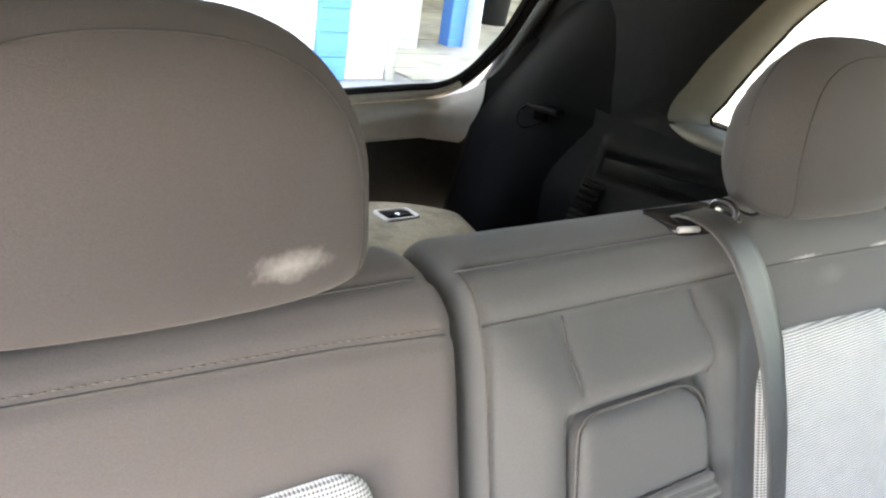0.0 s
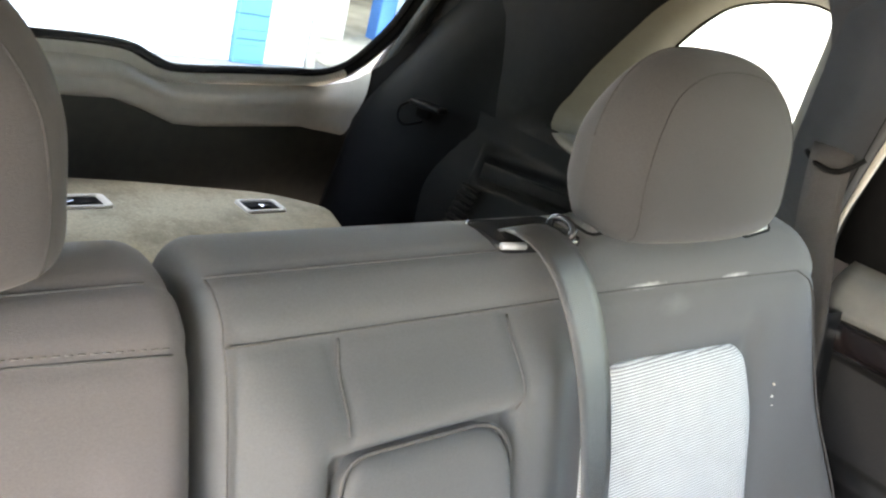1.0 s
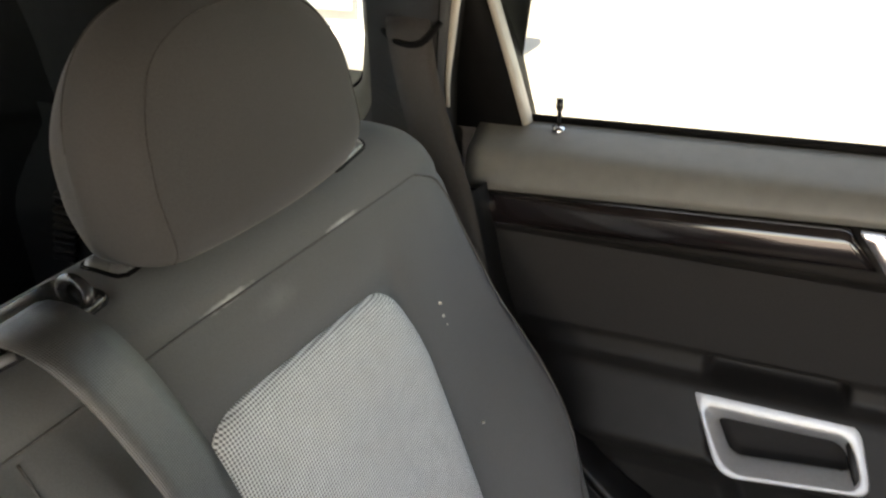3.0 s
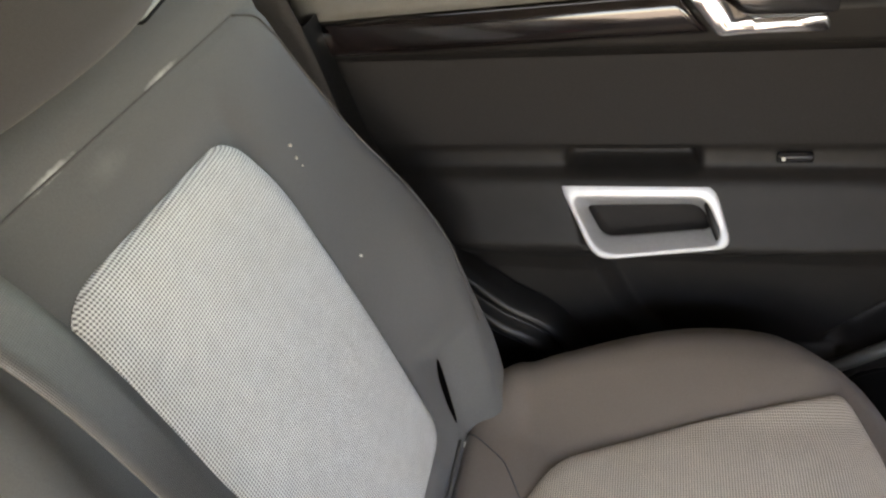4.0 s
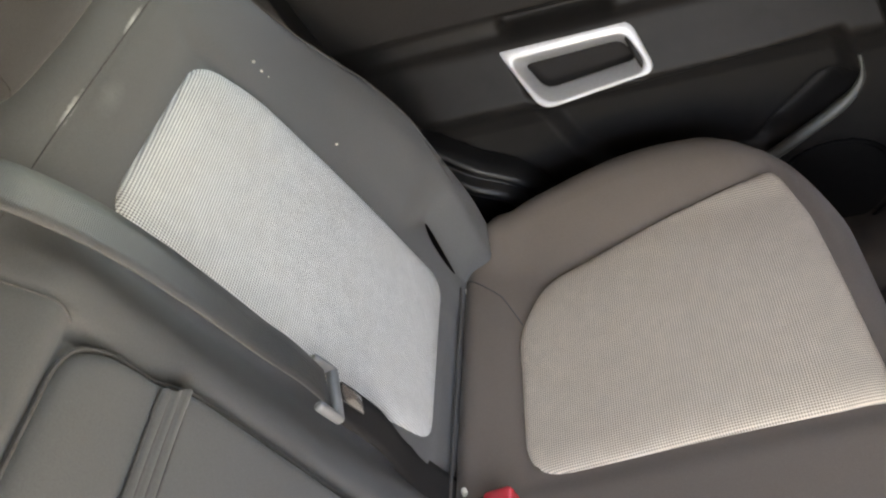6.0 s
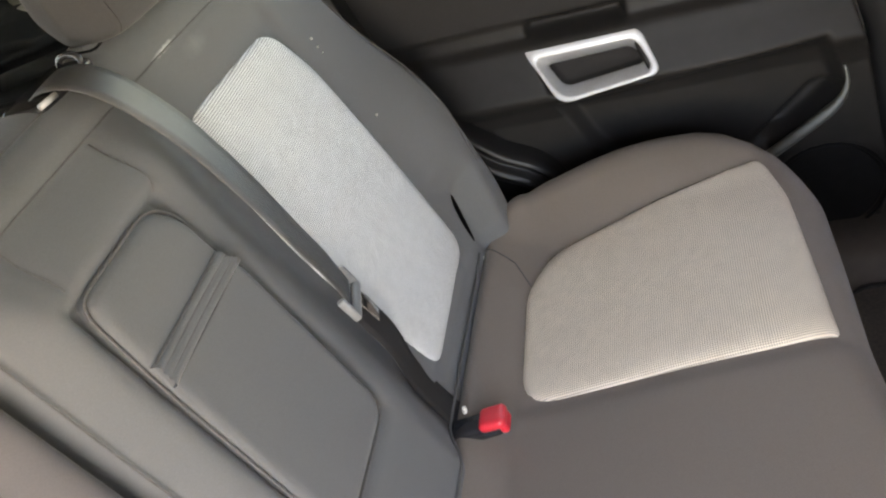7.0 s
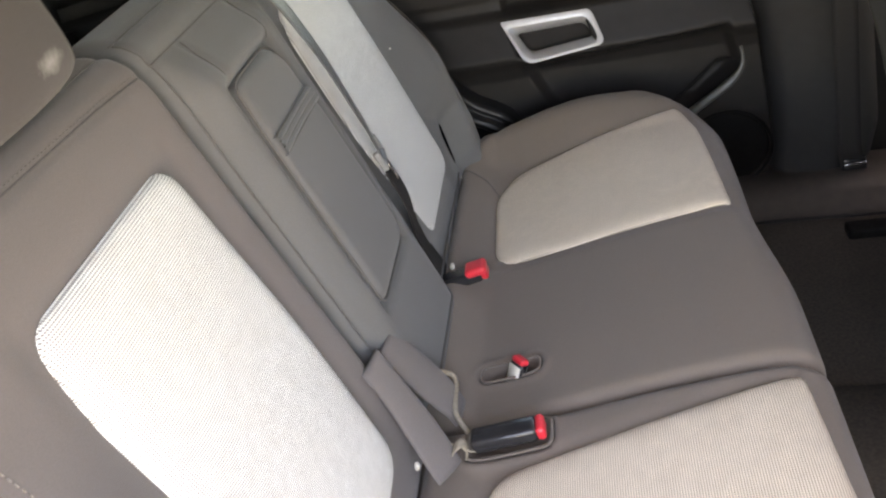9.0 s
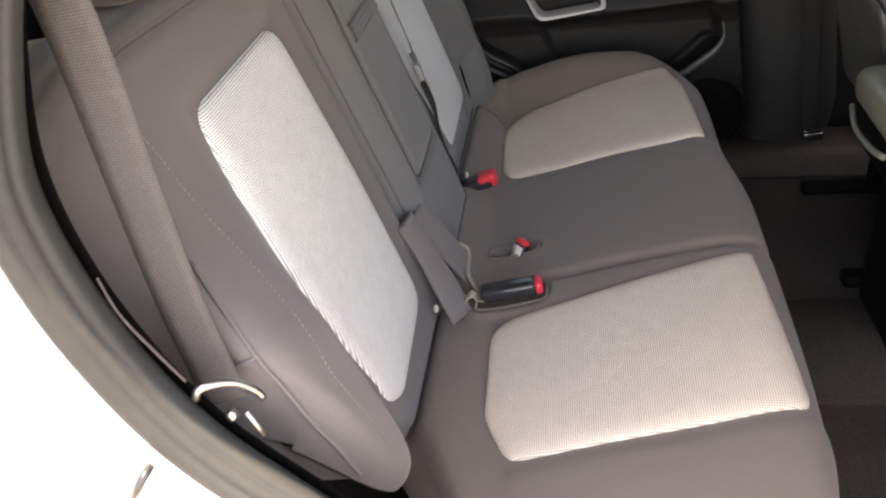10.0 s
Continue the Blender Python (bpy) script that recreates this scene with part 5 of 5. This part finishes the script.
# ---- folded third-row backs, carpeted, with latch cups ----
for sgn in (1, -1):
    t3 = thing("folded_third_row_seat", "olive carpeted back of a folded third-row seat", "folded seat", "third row")
    o = rounded([(-1.155, sgn * 0.008), (-1.138, sgn * 0.17), (-1.060, sgn * 0.455), (-0.985, sgn * 0.538), (-0.86, sgn * 0.505), (-0.42, sgn * 0.50), (-0.42, sgn * 0.008)], [0.012, 0.10, 0.05, 0.03, 0.02, 0.03, 0.012], 0.012)
    part("carpeted_back", slab(o, 0.86, 0.952, "z", 0.012), "carpet", t3)
    for cx, cy, wd in ((-0.988, 0.402, 1.0), (-1.028, 0.090, 1.75)):
        ro = rounded([(cx - 0.026, sgn * (cy - 0.042 * wd)), (cx + 0.026, sgn * (cy - 0.040 * wd)), (cx + 0.024, sgn * (cy + 0.036 * wd)), (cx - 0.024, sgn * (cy + 0.034 * wd))], 0.006, 0.006)
        c = ro.mean(0)
        cup = part("cup_rim", loft([[(*(c + (p - c) * k), z) for p in ro] for k, z in ((1.0, 0.9515), (0.99, 0.957), (0.90, 0.958), (0.84, 0.955), (0.83, 0.9525))], caps=(False, False)), "rim", t3, "cream plastic rim of a latch cup")
        # the cup is not sunk: a flat black plate stands for its shade
        part("cup_shade_plate", loft([[(*(c + (p - c) * 0.84), 0.9535) for p in ro], [(*(c + (p - c) * 0.80), 0.9531) for p in ro]]), "black", cup, "flat black plate for the shade in the cup")
        part("latch", box((0.010, 0.018, 0.004), pose(cx, sgn * cy, 0.956, 0, 10, 30), 0.001), "chrome", cup)
tagged(part("cargo_floor", box((0.95, 1.36, 0.04), pose(-0.72, 0, 0.80), 0.004), "floor"), "dark cargo floor under the folded seats", "floor", kind="structure")

# ---- tailgate with its glass ----
HB = [(0.0, 1.176), (0.136, 1.177), (0.205, 1.170), (0.245, 1.152), (0.285, 1.136), (0.33, 1.135), (0.40, 1.140), (0.51, 1.147), (0.585, 1.152), (0.635, 1.180), (0.665, 1.24), (0.678, 1.31), (0.665, 1.45), (0.62, 1.53), (0.48, 1.555), (0.2, 1.565)]
HG = np.array(curve([(-y, z) for y, z in HB[::-1]][:-1] + HB + [], 0.012, True))


def hatch(o, push, out=0.0):
    """Tailgate points: the glass leans forward with height."""
    return [(-1.19 + 0.62 * max(z - 1.11, 0) + push, y, z) for y, z in o]


tg = thing("tailgate", "tailgate shut, beige and black trim below the glass", "tailgate", kind="structure")
part("glass_seal", loft([hatch(expand(HG, d), p) for d, p in ((-0.012, -0.002), (-0.007, 0.003), (0.001, 0.005), (0.006, 0.002))], caps=(False, False)), "gloss_black", tg, "black rubber round the glass")
def rim_rows(mask, rows):
    """Rows of the rolled rim round the glass, over the stretch of outline in mask."""
    start = next(i for i in range(len(HG)) if mask[i] and not mask[i - 1])
    keep = [i for i in np.roll(np.arange(len(HG)), -start) if mask[i]]
    return [[hatch(expand(HG, d), p)[i] for i in keep] for d, p in rows]


RIM = ((0.003, -0.004), (0.005, 0.006), (0.010, 0.011), (0.016, 0.012), (0.022, 0.009), (0.026, 0.005), (0.030, 0.003))
low_part = (HG[:, 1] < 1.178) | (np.abs(HG[:, 0]) < 0.25) & (HG[:, 1] < 1.3)
FLAT = [(d, 0.002 + 0.004 * (d > 0.006)) for d, p in RIM]
part("middle_rim", loft(rim_rows(low_part & (np.abs(HG[:, 0]) < 0.285), FLAT), closed=False), "beige", tg, "pale beige edge of the raised middle")
for s_ in (1, -1):
    part("lower_rim", loft(rim_rows(low_part & (s_ * HG[:, 0] > 0.270), RIM), closed=False), "beige", tg, "rolled grey-beige rim")
part("side_rim", loft(rim_rows(~np.roll(low_part, 1) | ~np.roll(low_part, -1), RIM), closed=False), "black", tg, "black rim beside the glass")
ny = np.linspace(-0.73, 0.73, 147)
nb = [y for y in ny if abs(y) < 0.652]
wrap = lambda y: 0.09 * float(smooth_step(0.54, 0.74, abs(y))) ** 1.2        # the trim turns forward at the corners


def low_edge(y):
    a = abs(y)
    return float(np.interp(a, [p[0] for p in HB[:12]], [p[1] for p in HB[:12]])) - 0.026


def trim_low(y):
    """Height of the fold between the grey upper face and the black lower face."""
    a = abs(y)
    return float(np.interp(a, [0, 0.2, 0.25, 0.31, 0.36, 0.62], [1.114, 1.111, 1.095, 1.070, 1.067, 1.076]))


part("upper_trim", loft([[((-1.184 + 0.62 * max(low_edge(y) - 1.11, 0)) * (1 - k) - 1.168 * k + 0.012 * math.sin(math.pi * k) + wrap(y), y, low_edge(y) + (trim_low(y) - low_edge(y)) * k) for y in nb] for k in np.linspace(0, 1, 8)] + [[(-1.168 + wrap(y) - 0.040 * (1 - math.cos(q)), y, trim_low(y) + 0.006 - 0.050 * math.sin(q)) for y in nb] for q in np.linspace(0.15, 1.5, 12)], closed=False), "beige", tg, "pale beige upper trim face")
for s_ in (1, -1):
    # corners coloured black for the shade on the turning trim
    part("corner_trim", loft([[((-1.184 + 0.62 * max(low_edge(y) - 1.11, 0)) * (1 - k) - 1.170 * k + wrap(y), y, low_edge(y) + (trim_low(y) - 0.03 - low_edge(y)) * k) for y in np.linspace(s_ * 0.649, s_ * 0.73, 10)] for k in np.linspace(0, 1, 6)], closed=False), "pillar", tg, "trim corner made black for the shade where it turns")
    # black tube drawn for the shadow line under the rolled rim
    ends = [p for p in hatch(expand(HG, 0.031), 0.004) if s_ * p[1] > 0.285 and abs(p[1]) < 0.60 and p[2] < 1.16]
    part("rim_shadow_line", tube(sorted(ends, key=lambda p: p[1]), 0.0016, 6), "black", tg, "thin black tube for the shadow below the rolled rim")
part("lower_trim", loft([[(-1.182 - 0.04 * k - 0.03 * k * k, y, trim_low(y) - 0.036 + (0.78 - trim_low(y) + 0.036) * k) for y in ny] for k in np.linspace(0, 1, 10)], closed=False), "lowerface", tg, "dark olive lower trim face")
gl = part("rear_glass", loft([hatch(HG, -0.006), hatch(HG, -0.002)]), "privacy", tg, "clear rear window", smooth=False)
gl.visible_shadow = False
for k in range(11):
    z = 1.135 + 0.031 * k
    hw = 0.20 if z < 1.16 else 0.56
    if z < 1.16:
        for s in (-1, 1):
            part("heater_wire", tube(hatch([(s * 0.27, z), (s * 0.52, z)], 0.0), 0.0004, 4), "seam", tg)
    else:
        part("heater_wire", tube(hatch([(-hw, z), (hw, z)], 0.0), 0.0004, 4), "seam", tg)
# black sheet added so that no daylight shows past the trim's ends
part("backing", box((0.012, 1.46, 0.34), pose(-1.240, 0, 0.93), 0.003), "black", tg, "black sheet added behind the trim to keep daylight out")
# rear corner pillars
for sgn in (1, -1):
    dp = thing("rear_corner_trim", "black rear corner pillar trim with a small hook", "pillar trim", "corner trims", "structure")
    rows_dp = []
    for z in np.linspace(0.78, 1.62, 40):
        xh = -1.19 + 0.62 * max(z - 1.11, 0)
        ye = 0.60 + 0.22 * (z - 0.92)
        rows_dp.append([(xh + dx, sgn * y, z) for dx, y in ((-0.03, 0.72), (0.0, 0.70), (0.03, max(ye + 0.045, 0.68)), (0.060, ye + 0.024), (0.09, ye + 0.008), (0.13, ye), (0.165, ye + 0.003), (0.20, ye + 0.012), (0.24, ye + 0.028), (0.29, max(ye + 0.05, 0.69)), (0.36, max(ye + 0.07, 0.725)))])
    part("pillar", loft(rows_dp, closed=False), "dpillar", dp)
    seal_r = [(-1.155 + 0.62 * max(z - 1.11, 0), sgn * 0.69, z) for z in np.linspace(0.80, 1.60, 40)]
    part("rubber_seal", tube(seal_r, 0.012, 8), "rubber", dp, "grey rubber seal")
    part("hook", tube(curve([(-0.955, sgn * 0.648, 1.168), (-0.945, sgn * 0.618, 1.160), (-0.940, sgn * 0.612, 1.142), (-0.928, sgn * 0.620, 1.132), (-0.915, sgn * 0.65, 1.142)], 0.005), 0.0024, 8), "dpillar", dp, "small black hook")
    part("hook_plate", box((0.085, 0.026, 0.012), pose(-0.915, sgn * 0.656, 1.171, 0, -4, 0), 0.005, 3), "dpillar", dp, "black brow over the hook")
    # near-black block in place of a recess's shade
    part("recess_shade", box((0.034, 0.010, 0.020), pose(-0.930, sgn * 0.662, 1.154, 0, -4, 0), 0.004, 3), "shade_black", dp, "near-black block for the shade behind the hook")

# ---- near side: body round the open door ----
AP = curve([(-0.02, 1.56), (-0.055, 1.44), (-0.098, 1.34), (-0.122, 1.25), (-0.116, 1.16), (-0.088, 1.07), (-0.048, 0.998), (0.025, 0.915), (0.085, 0.835), (0.125, 0.74), (0.145, 0.62), (0.16, 0.50)], 0.012)
apt = np.gradient(AP, axis=0)
apn = np.stack([apt[:, 1], -apt[:, 0]], 1)
apn /= np.linalg.norm(apn, axis=1)[:, None]
if apn[len(apn) // 2][0] > 0:
    apn = -apn


def edge_row(d, y):
    q = AP + apn * d
    return [(x, y + 0.12 * max(z - 1.25, 0), z) for x, z in q]


body = thing("near_body_side", "white car body round the open door, with grey seal", "car body", kind="structure")
part("inner_trim", loft([edge_row(d, y) for d, y in ((0.32, -0.615), (0.18, -0.632), (0.10, -0.652), (0.06, -0.674), (0.035, -0.700), (0.012, -0.722))], closed=False), "darkcloth", body, "dark cloth pillar trim")
part("rubber_seal", loft([edge_row(d, y) for d, y in ((0.014, -0.718), (0.004, -0.723), (0.0, -0.732), (0.001, -0.740), (0.0035, -0.7455), (0.0065, -0.7455), (0.006, -0.7495), (0.009, -0.7535), (0.013, -0.7565), (0.0165, -0.7555), (0.0175, -0.7595), (0.022, -0.762), (0.028, -0.763), (0.034, -0.760), (0.036, -0.756))], closed=False), "rubber", body, "broad grey rubber door seal")
part("painted_edge", loft([edge_row(d, y) for d, y in ((0.030, -0.757), (0.044, -0.764), (0.075, -0.768), (0.105, -0.776), (0.130, -0.800), (0.142, -0.84), (0.150, -0.868), (0.17, -0.884), (0.25, -0.893), (0.45, -0.898), (0.9, -0.88))], closed=False), "paint", body, "white painted door frame and quarter")
st = thing("door_striker", "steel door striker on the white body edge", "striker")
part("plate", box((0.040, 0.003, 0.046), pose(-0.146, -0.7715, 1.000, 0, 25, 12), 0.006), "rim", st, "pale striker plate")
part("plate_edge", tube(curve([(-0.168, -0.776, 0.988), (-0.160, -0.776, 1.012), (-0.146, -0.774, 1.022), (-0.132, -0.772, 1.016)], 0.004), 0.0014, 6), "greytrim", st)
part("loop", tube(curve([(-0.104, -0.766, 1.004), (-0.108, -0.780, 1.000), (-0.122, -0.782, 0.978), (-0.130, -0.772, 0.966)], 0.004), 0.004, 8), "gloss_black", st)
tagged(part("near_sill", loft([[(x, y, z) for y, z in ((-0.58, 0.44), (-0.63, 0.46), (-0.66, 0.495), (-0.74, 0.505), (-0.80, 0.49), (-0.86, 0.42), (-0.87, 0.32))] for x in np.linspace(0.0, 1.9, 12)], closed=False), "door"), "charcoal sill under the open door", "trim", kind="structure")
tagged(part("near_wheel_arch", loft([[(p[0] - k, y, p[1] - 0.4 * k) for p in AP] for k, y in ((0.0, -0.715), (0.05, -0.69), (0.25, -0.67))], closed=False), "black"), "black trim beside the seat", "trim", kind="structure")

# far outer side and the rest of the shell, plain
tagged(part("far_body_side", loft([[(x, y, z) for y, z in ((0.86, 0.30), (0.88, 0.6), (0.88, 1.0), (0.845, 1.21))] for x in (-1.3, -0.7, -0.2)], closed=False), "paint"), "white painted rear body side", "car body", kind="structure")
tagged(part("far_front_side", loft([[(x, y, z) for y, z in ((0.84, 0.30), (0.86, 0.6), (0.86, 1.0), (0.82, 1.18))] for x in (0.64, 1.2, 1.9)], closed=False), "door"), "front door closing the cabin", "car body", kind="structure")
tagged(part("underbody", box((3.3, 1.6, 0.04), pose(0.35, 0, 0.36), 0.01), "black"), "dark underside of the car", "underbody", kind="structure")
tagged(part("tail_shell", box((0.05, 1.4, 0.75), pose(-1.30, 0, 0.68), 0.02), "paint"), "white lower tail of the car", "car body", kind="structure")

# near front side: unseen shut door, pillar and roof rail, added to block light
nf = thing("near_front_side", "unseen white front door and pillar added to block light", "car body", kind="structure")
part("door_skin", loft([[(x, y, z) for y, z in ((-0.86, 0.32), (-0.89, 0.6), (-0.89, 1.0), (-0.84, 1.21), (-0.81, 1.21), (-0.80, 0.32))] for x in (0.66, 1.2, 1.9)]), "paint", nf)
part("pillar", loft([[(x, y + 0.10 * max(z - 1.2, 0), z) for x, y in ((0.60, -0.83), (0.72, -0.83), (0.72, -0.75), (0.60, -0.75))] for z in (0.32, 1.2, 1.60)]), "door", nf)
part("roof_rail", tube([(-0.25, -0.765, 1.59), (0.3, -0.765, 1.60), (1.1, -0.765, 1.60)], 0.030, 10), "headliner", nf)

# ---- outside: ground, garage, parked cars ----
tagged(part("ground", grid(np.linspace(-1, 1, 61), np.linspace(-1, 1, 61), lambda u, v: (400 * u * abs(u) ** 1.5, 400 * v * abs(v) ** 1.5, 0.0)), "concrete"), "sunlit concrete forecourt", "ground", kind="structure")


bld = thing("garage_building", "white garage with blue pillars and an open bay", "building", kind="")


def wall(name, x0, x1, y0, y1, z0, z1, mat, label="", parent=None):
    return part(name, box((x1 - x0, y1 - y0, z1 - z0), pose((x0 + x1) / 2, (y0 + y1) / 2, (z0 + z1) / 2), 0.01, 1), mat, parent or bld, label, smooth=False)


wall_a = wall("wall", -6.35, -6.05, -9.0, 2.95, 0, 4.6, "wall", "white painted block wall")
post_a = wall("pillar", -6.38, -6.00, 2.95, 3.24, 0, 4.6, "blue", "bright blue pillar")
wall_b = wall("wall", -6.35, -6.05, 3.24, 3.66, 0, 4.6, "wall", "white painted end of the wall")
wall("pillar", -7.75, -7.55, 5.49, 5.72, 0, 4.6, "blue", "blue pillar at the bay")
wall("pillar", -7.75, -7.40, 4.60, 4.96, 0, 4.6, "bay", "beige pillar at the bay")
wall("pillar_stripe", -7.76, -7.41, 5.70, 5.82, 0, 4.6, "wall", "white side of the pillar")
wall("bay_wall", -13.2, -13.0, -9, 14, 0, 4.6, "bay", "dim beige back wall of the bay")
wall("bay_side", -13.0, -6.35, 3.75, 3.95, 0, 4.6, "bay", "beige side wall of the bay")
# roof out of view; its front overhang is added to shade wall and floor
wall("bay_roof", -13.2, -3.6, -9, 14, 4.6, 4.8, "bay")
wall("bay_far_side", -13.0, -7.5, 13.8, 14, 0, 4.6, "bay")
wall("bay_floor", -13.0, -6.02, 3.96, 13.8, 0.0, 0.02, "bayfloor", "pale stained concrete floor of the bay")
wall("bench", -12.9, -12.2, 6.0, 9.0, 0, 0.9, "carglass", "dark workbench")
bin_ob = thing("waste_bin", "dark grey waste bin in the bay", "bin", at=(-9.4, 7.6, 0))
part("body", loft([[(0.3 * s * math.cos(a), 0.3 * s * math.sin(a), z) for a in np.linspace(0, 2 * math.pi, 20, endpoint=False)] for s, z in ((0.8, 0.0), (1.0, 0.85), (1.06, 0.87), (1.06, 0.92))]), "door", bin_ob)
part("lid", loft([[(0.32 * s * math.cos(a), 0.32 * s * math.sin(a), z) for a in np.linspace(0, 2 * math.pi, 20, endpoint=False)] for s, z in ((1.0, 0.92), (0.9, 0.98), (0.4, 1.02))]), "black", bin_ob)
tank = thing("wall_pipe", "pale pipe with valve at the wall end", "pipe", at=(-6.0, 3.70, 0))
part("pipe", tube([(0, 0, 0), (0, 0, 1.6)], 0.04, 10), "rim", tank)
part("valve", box((0.12, 0.12, 0.14), pose(0, 0, 0.62), 0.02), "rim", tank)


def parked_car(at, turn, paint, label, tall=1.45, length=4.3):
    ob = thing("parked_car", label, "car", "parked cars")
    ob.matrix_basis = pose(at[0], at[1], 0, 0, 0, turn)
    h = length / 2
    side = curve([(-h, 0.32), (-h + 0.02, 0.62), (-h + 0.12, 0.86), (-h + 0.55, 0.93), (-h + 0.95, tall - 0.10), (-h + 1.25, tall), (0.35, tall), (0.75, tall - 0.10), (h - 1.15, 0.93), (h - 0.25, 0.78), (h - 0.03, 0.60), (h, 0.35), (h - 0.1, 0.24), (-h + 0.1, 0.24)], 0.08, True)
    rings = []
    for y in (-0.86, -0.85, -0.80, -0.60, 0, 0.60, 0.80, 0.85, 0.86):
        k = {0.86: 0.93, 0.85: 0.97, 0.80: 0.99}.get(abs(y), 1.0)
        rings.append([(x * k, y * (1 - 0.22 * float(smooth_step(0.9, tall, z))), 0.3 + (z - 0.3) * k) for x, z in side])
    part("body", loft(rings), paint, ob)
    for s in (-1, 1):
        part("side_glass", loft([[(x, s * (0.845 - 0.19 * float(smooth_step(0.9, tall, z))) + s * d, z) for x, z in ((-h + 0.85, 0.96), (h - 1.35, 0.96), (0.62, tall - 0.14), (-h + 1.15, tall - 0.10))] for d in (0.0, 0.012)]), "carglass", ob, "dark side windows", smooth=False)
    for x in (-h + 0.78, h - 0.80):
        for s in (-1, 1):
            w = part("wheel", loft([[(x + r * math.cos(a), s * y, 0.32 + r * math.sin(a)) for a in np.linspace(0, 2 * math.pi, 28, endpoint=False)] for r, y in ((0.2, 0.70), (0.31, 0.70), (0.33, 0.73), (0.33, 0.85), (0.31, 0.875), (0.22, 0.875))]), "tyre", ob, "black tyre")
            part("rim", loft([[(x + r * math.cos(a), s * y, 0.32 + r * math.sin(a)) for a in np.linspace(0, 2 * math.pi, 28, endpoint=False)] for r, y in ((0.22, 0.86), (0.21, 0.885), (0.12, 0.878), (0.03, 0.892))]), "silver", w, "silver wheel rim")
    for s in (-1, 1):
        part("headlight", box((0.10, 0.30, 0.13), pose(h - 0.12, s * 0.62, 0.68), 0.03), "rim", ob)
        part("tail_light", box((0.06, 0.22, 0.20), pose(-h + 0.06, s * 0.66, 0.74), 0.03), "redcar", ob, "red tail light")
    return ob


parked_car((0.75, 11.2), -14, "paint", "white parked car on the forecourt")
parked_car((-6.8, 20.5), -80, "paint", "white car parked far off")
parked_car((-3.6, 21.5), -84, "silvercar", "silver car parked far off")
parked_car((-0.8, 22.5), -88, "redcar", "red car parked far off")
parked_car((2.2, 23.5), -88, "bluecar", "pale blue car parked far off")

van = thing("parked_van", "white van with a barred grey grille", "van")
van.matrix_basis = pose(-2.83, 4.0, 0, 0, 0, -90)
part("body", box((2.5, 1.8, 1.55), pose(-1.15, 0, 1.18), 0.12, 3), "paint", van)
for k in range(4):
    part("grille_bar", box((0.03, 1.25, 0.07), pose(0.115, 0, 0.72 + 0.14 * k), 0.01), "paint", van, "white grille bar")
part("grille_back", box((0.02, 1.3, 0.60), pose(0.104, 0, 0.93), 0.01), "silvercar", van)
part("bumper", box((0.16, 1.78, 0.22), pose(0.12, 0, 0.48), 0.05), "paint", van, "pale bumper")
for s in (-1, 1):
    part("wheel", tube([(-0.6, s * 0.66, 0.33), (-0.6, s * 0.88, 0.33)], 0.33, 24), "tyre", van)


# ---- painted blocks of the garage wall ----
def block_mesh(w, mat):
    """One block face, slightly proud, with rounded edges."""
    bm = box((0.024, w - 0.008, 0.192), None, 0.005, 1)
    me = bpy.data.meshes.new("block")
    bm.to_mesh(me)
    bm.free()
    me.materials.append(M[mat])
    return me


def lay(parent, x, y0, y1, z1, w, mat):
    """Courses of blocks on a wall face, in running bond."""
    full, half = block_mesh(w, mat), block_mesh(w / 2, mat)
    for row in range(int(z1 / 0.2)):
        y = y0
        while y < y1 - 0.01:
            short = row % 2 and (y == y0 or y1 - y < w * 0.75) and y1 - y0 > w * 1.4
            step = w / 2 if short or y1 - y < w * 0.75 else w
            b = new("block", full if step == w else half)
            b.parent = parent
            b.location = (x, y + step / 2, 0.1 + 0.2 * row)
            y += step


lay(wall_a, -6.045, -0.65, 2.95, 2.4, 0.40, "wall")
lay(post_a, -5.995, 2.95, 3.24, 2.4, 0.29, "blue")
lay(wall_b, -6.045, 3.24, 3.66, 2.4, 0.42, "wall")
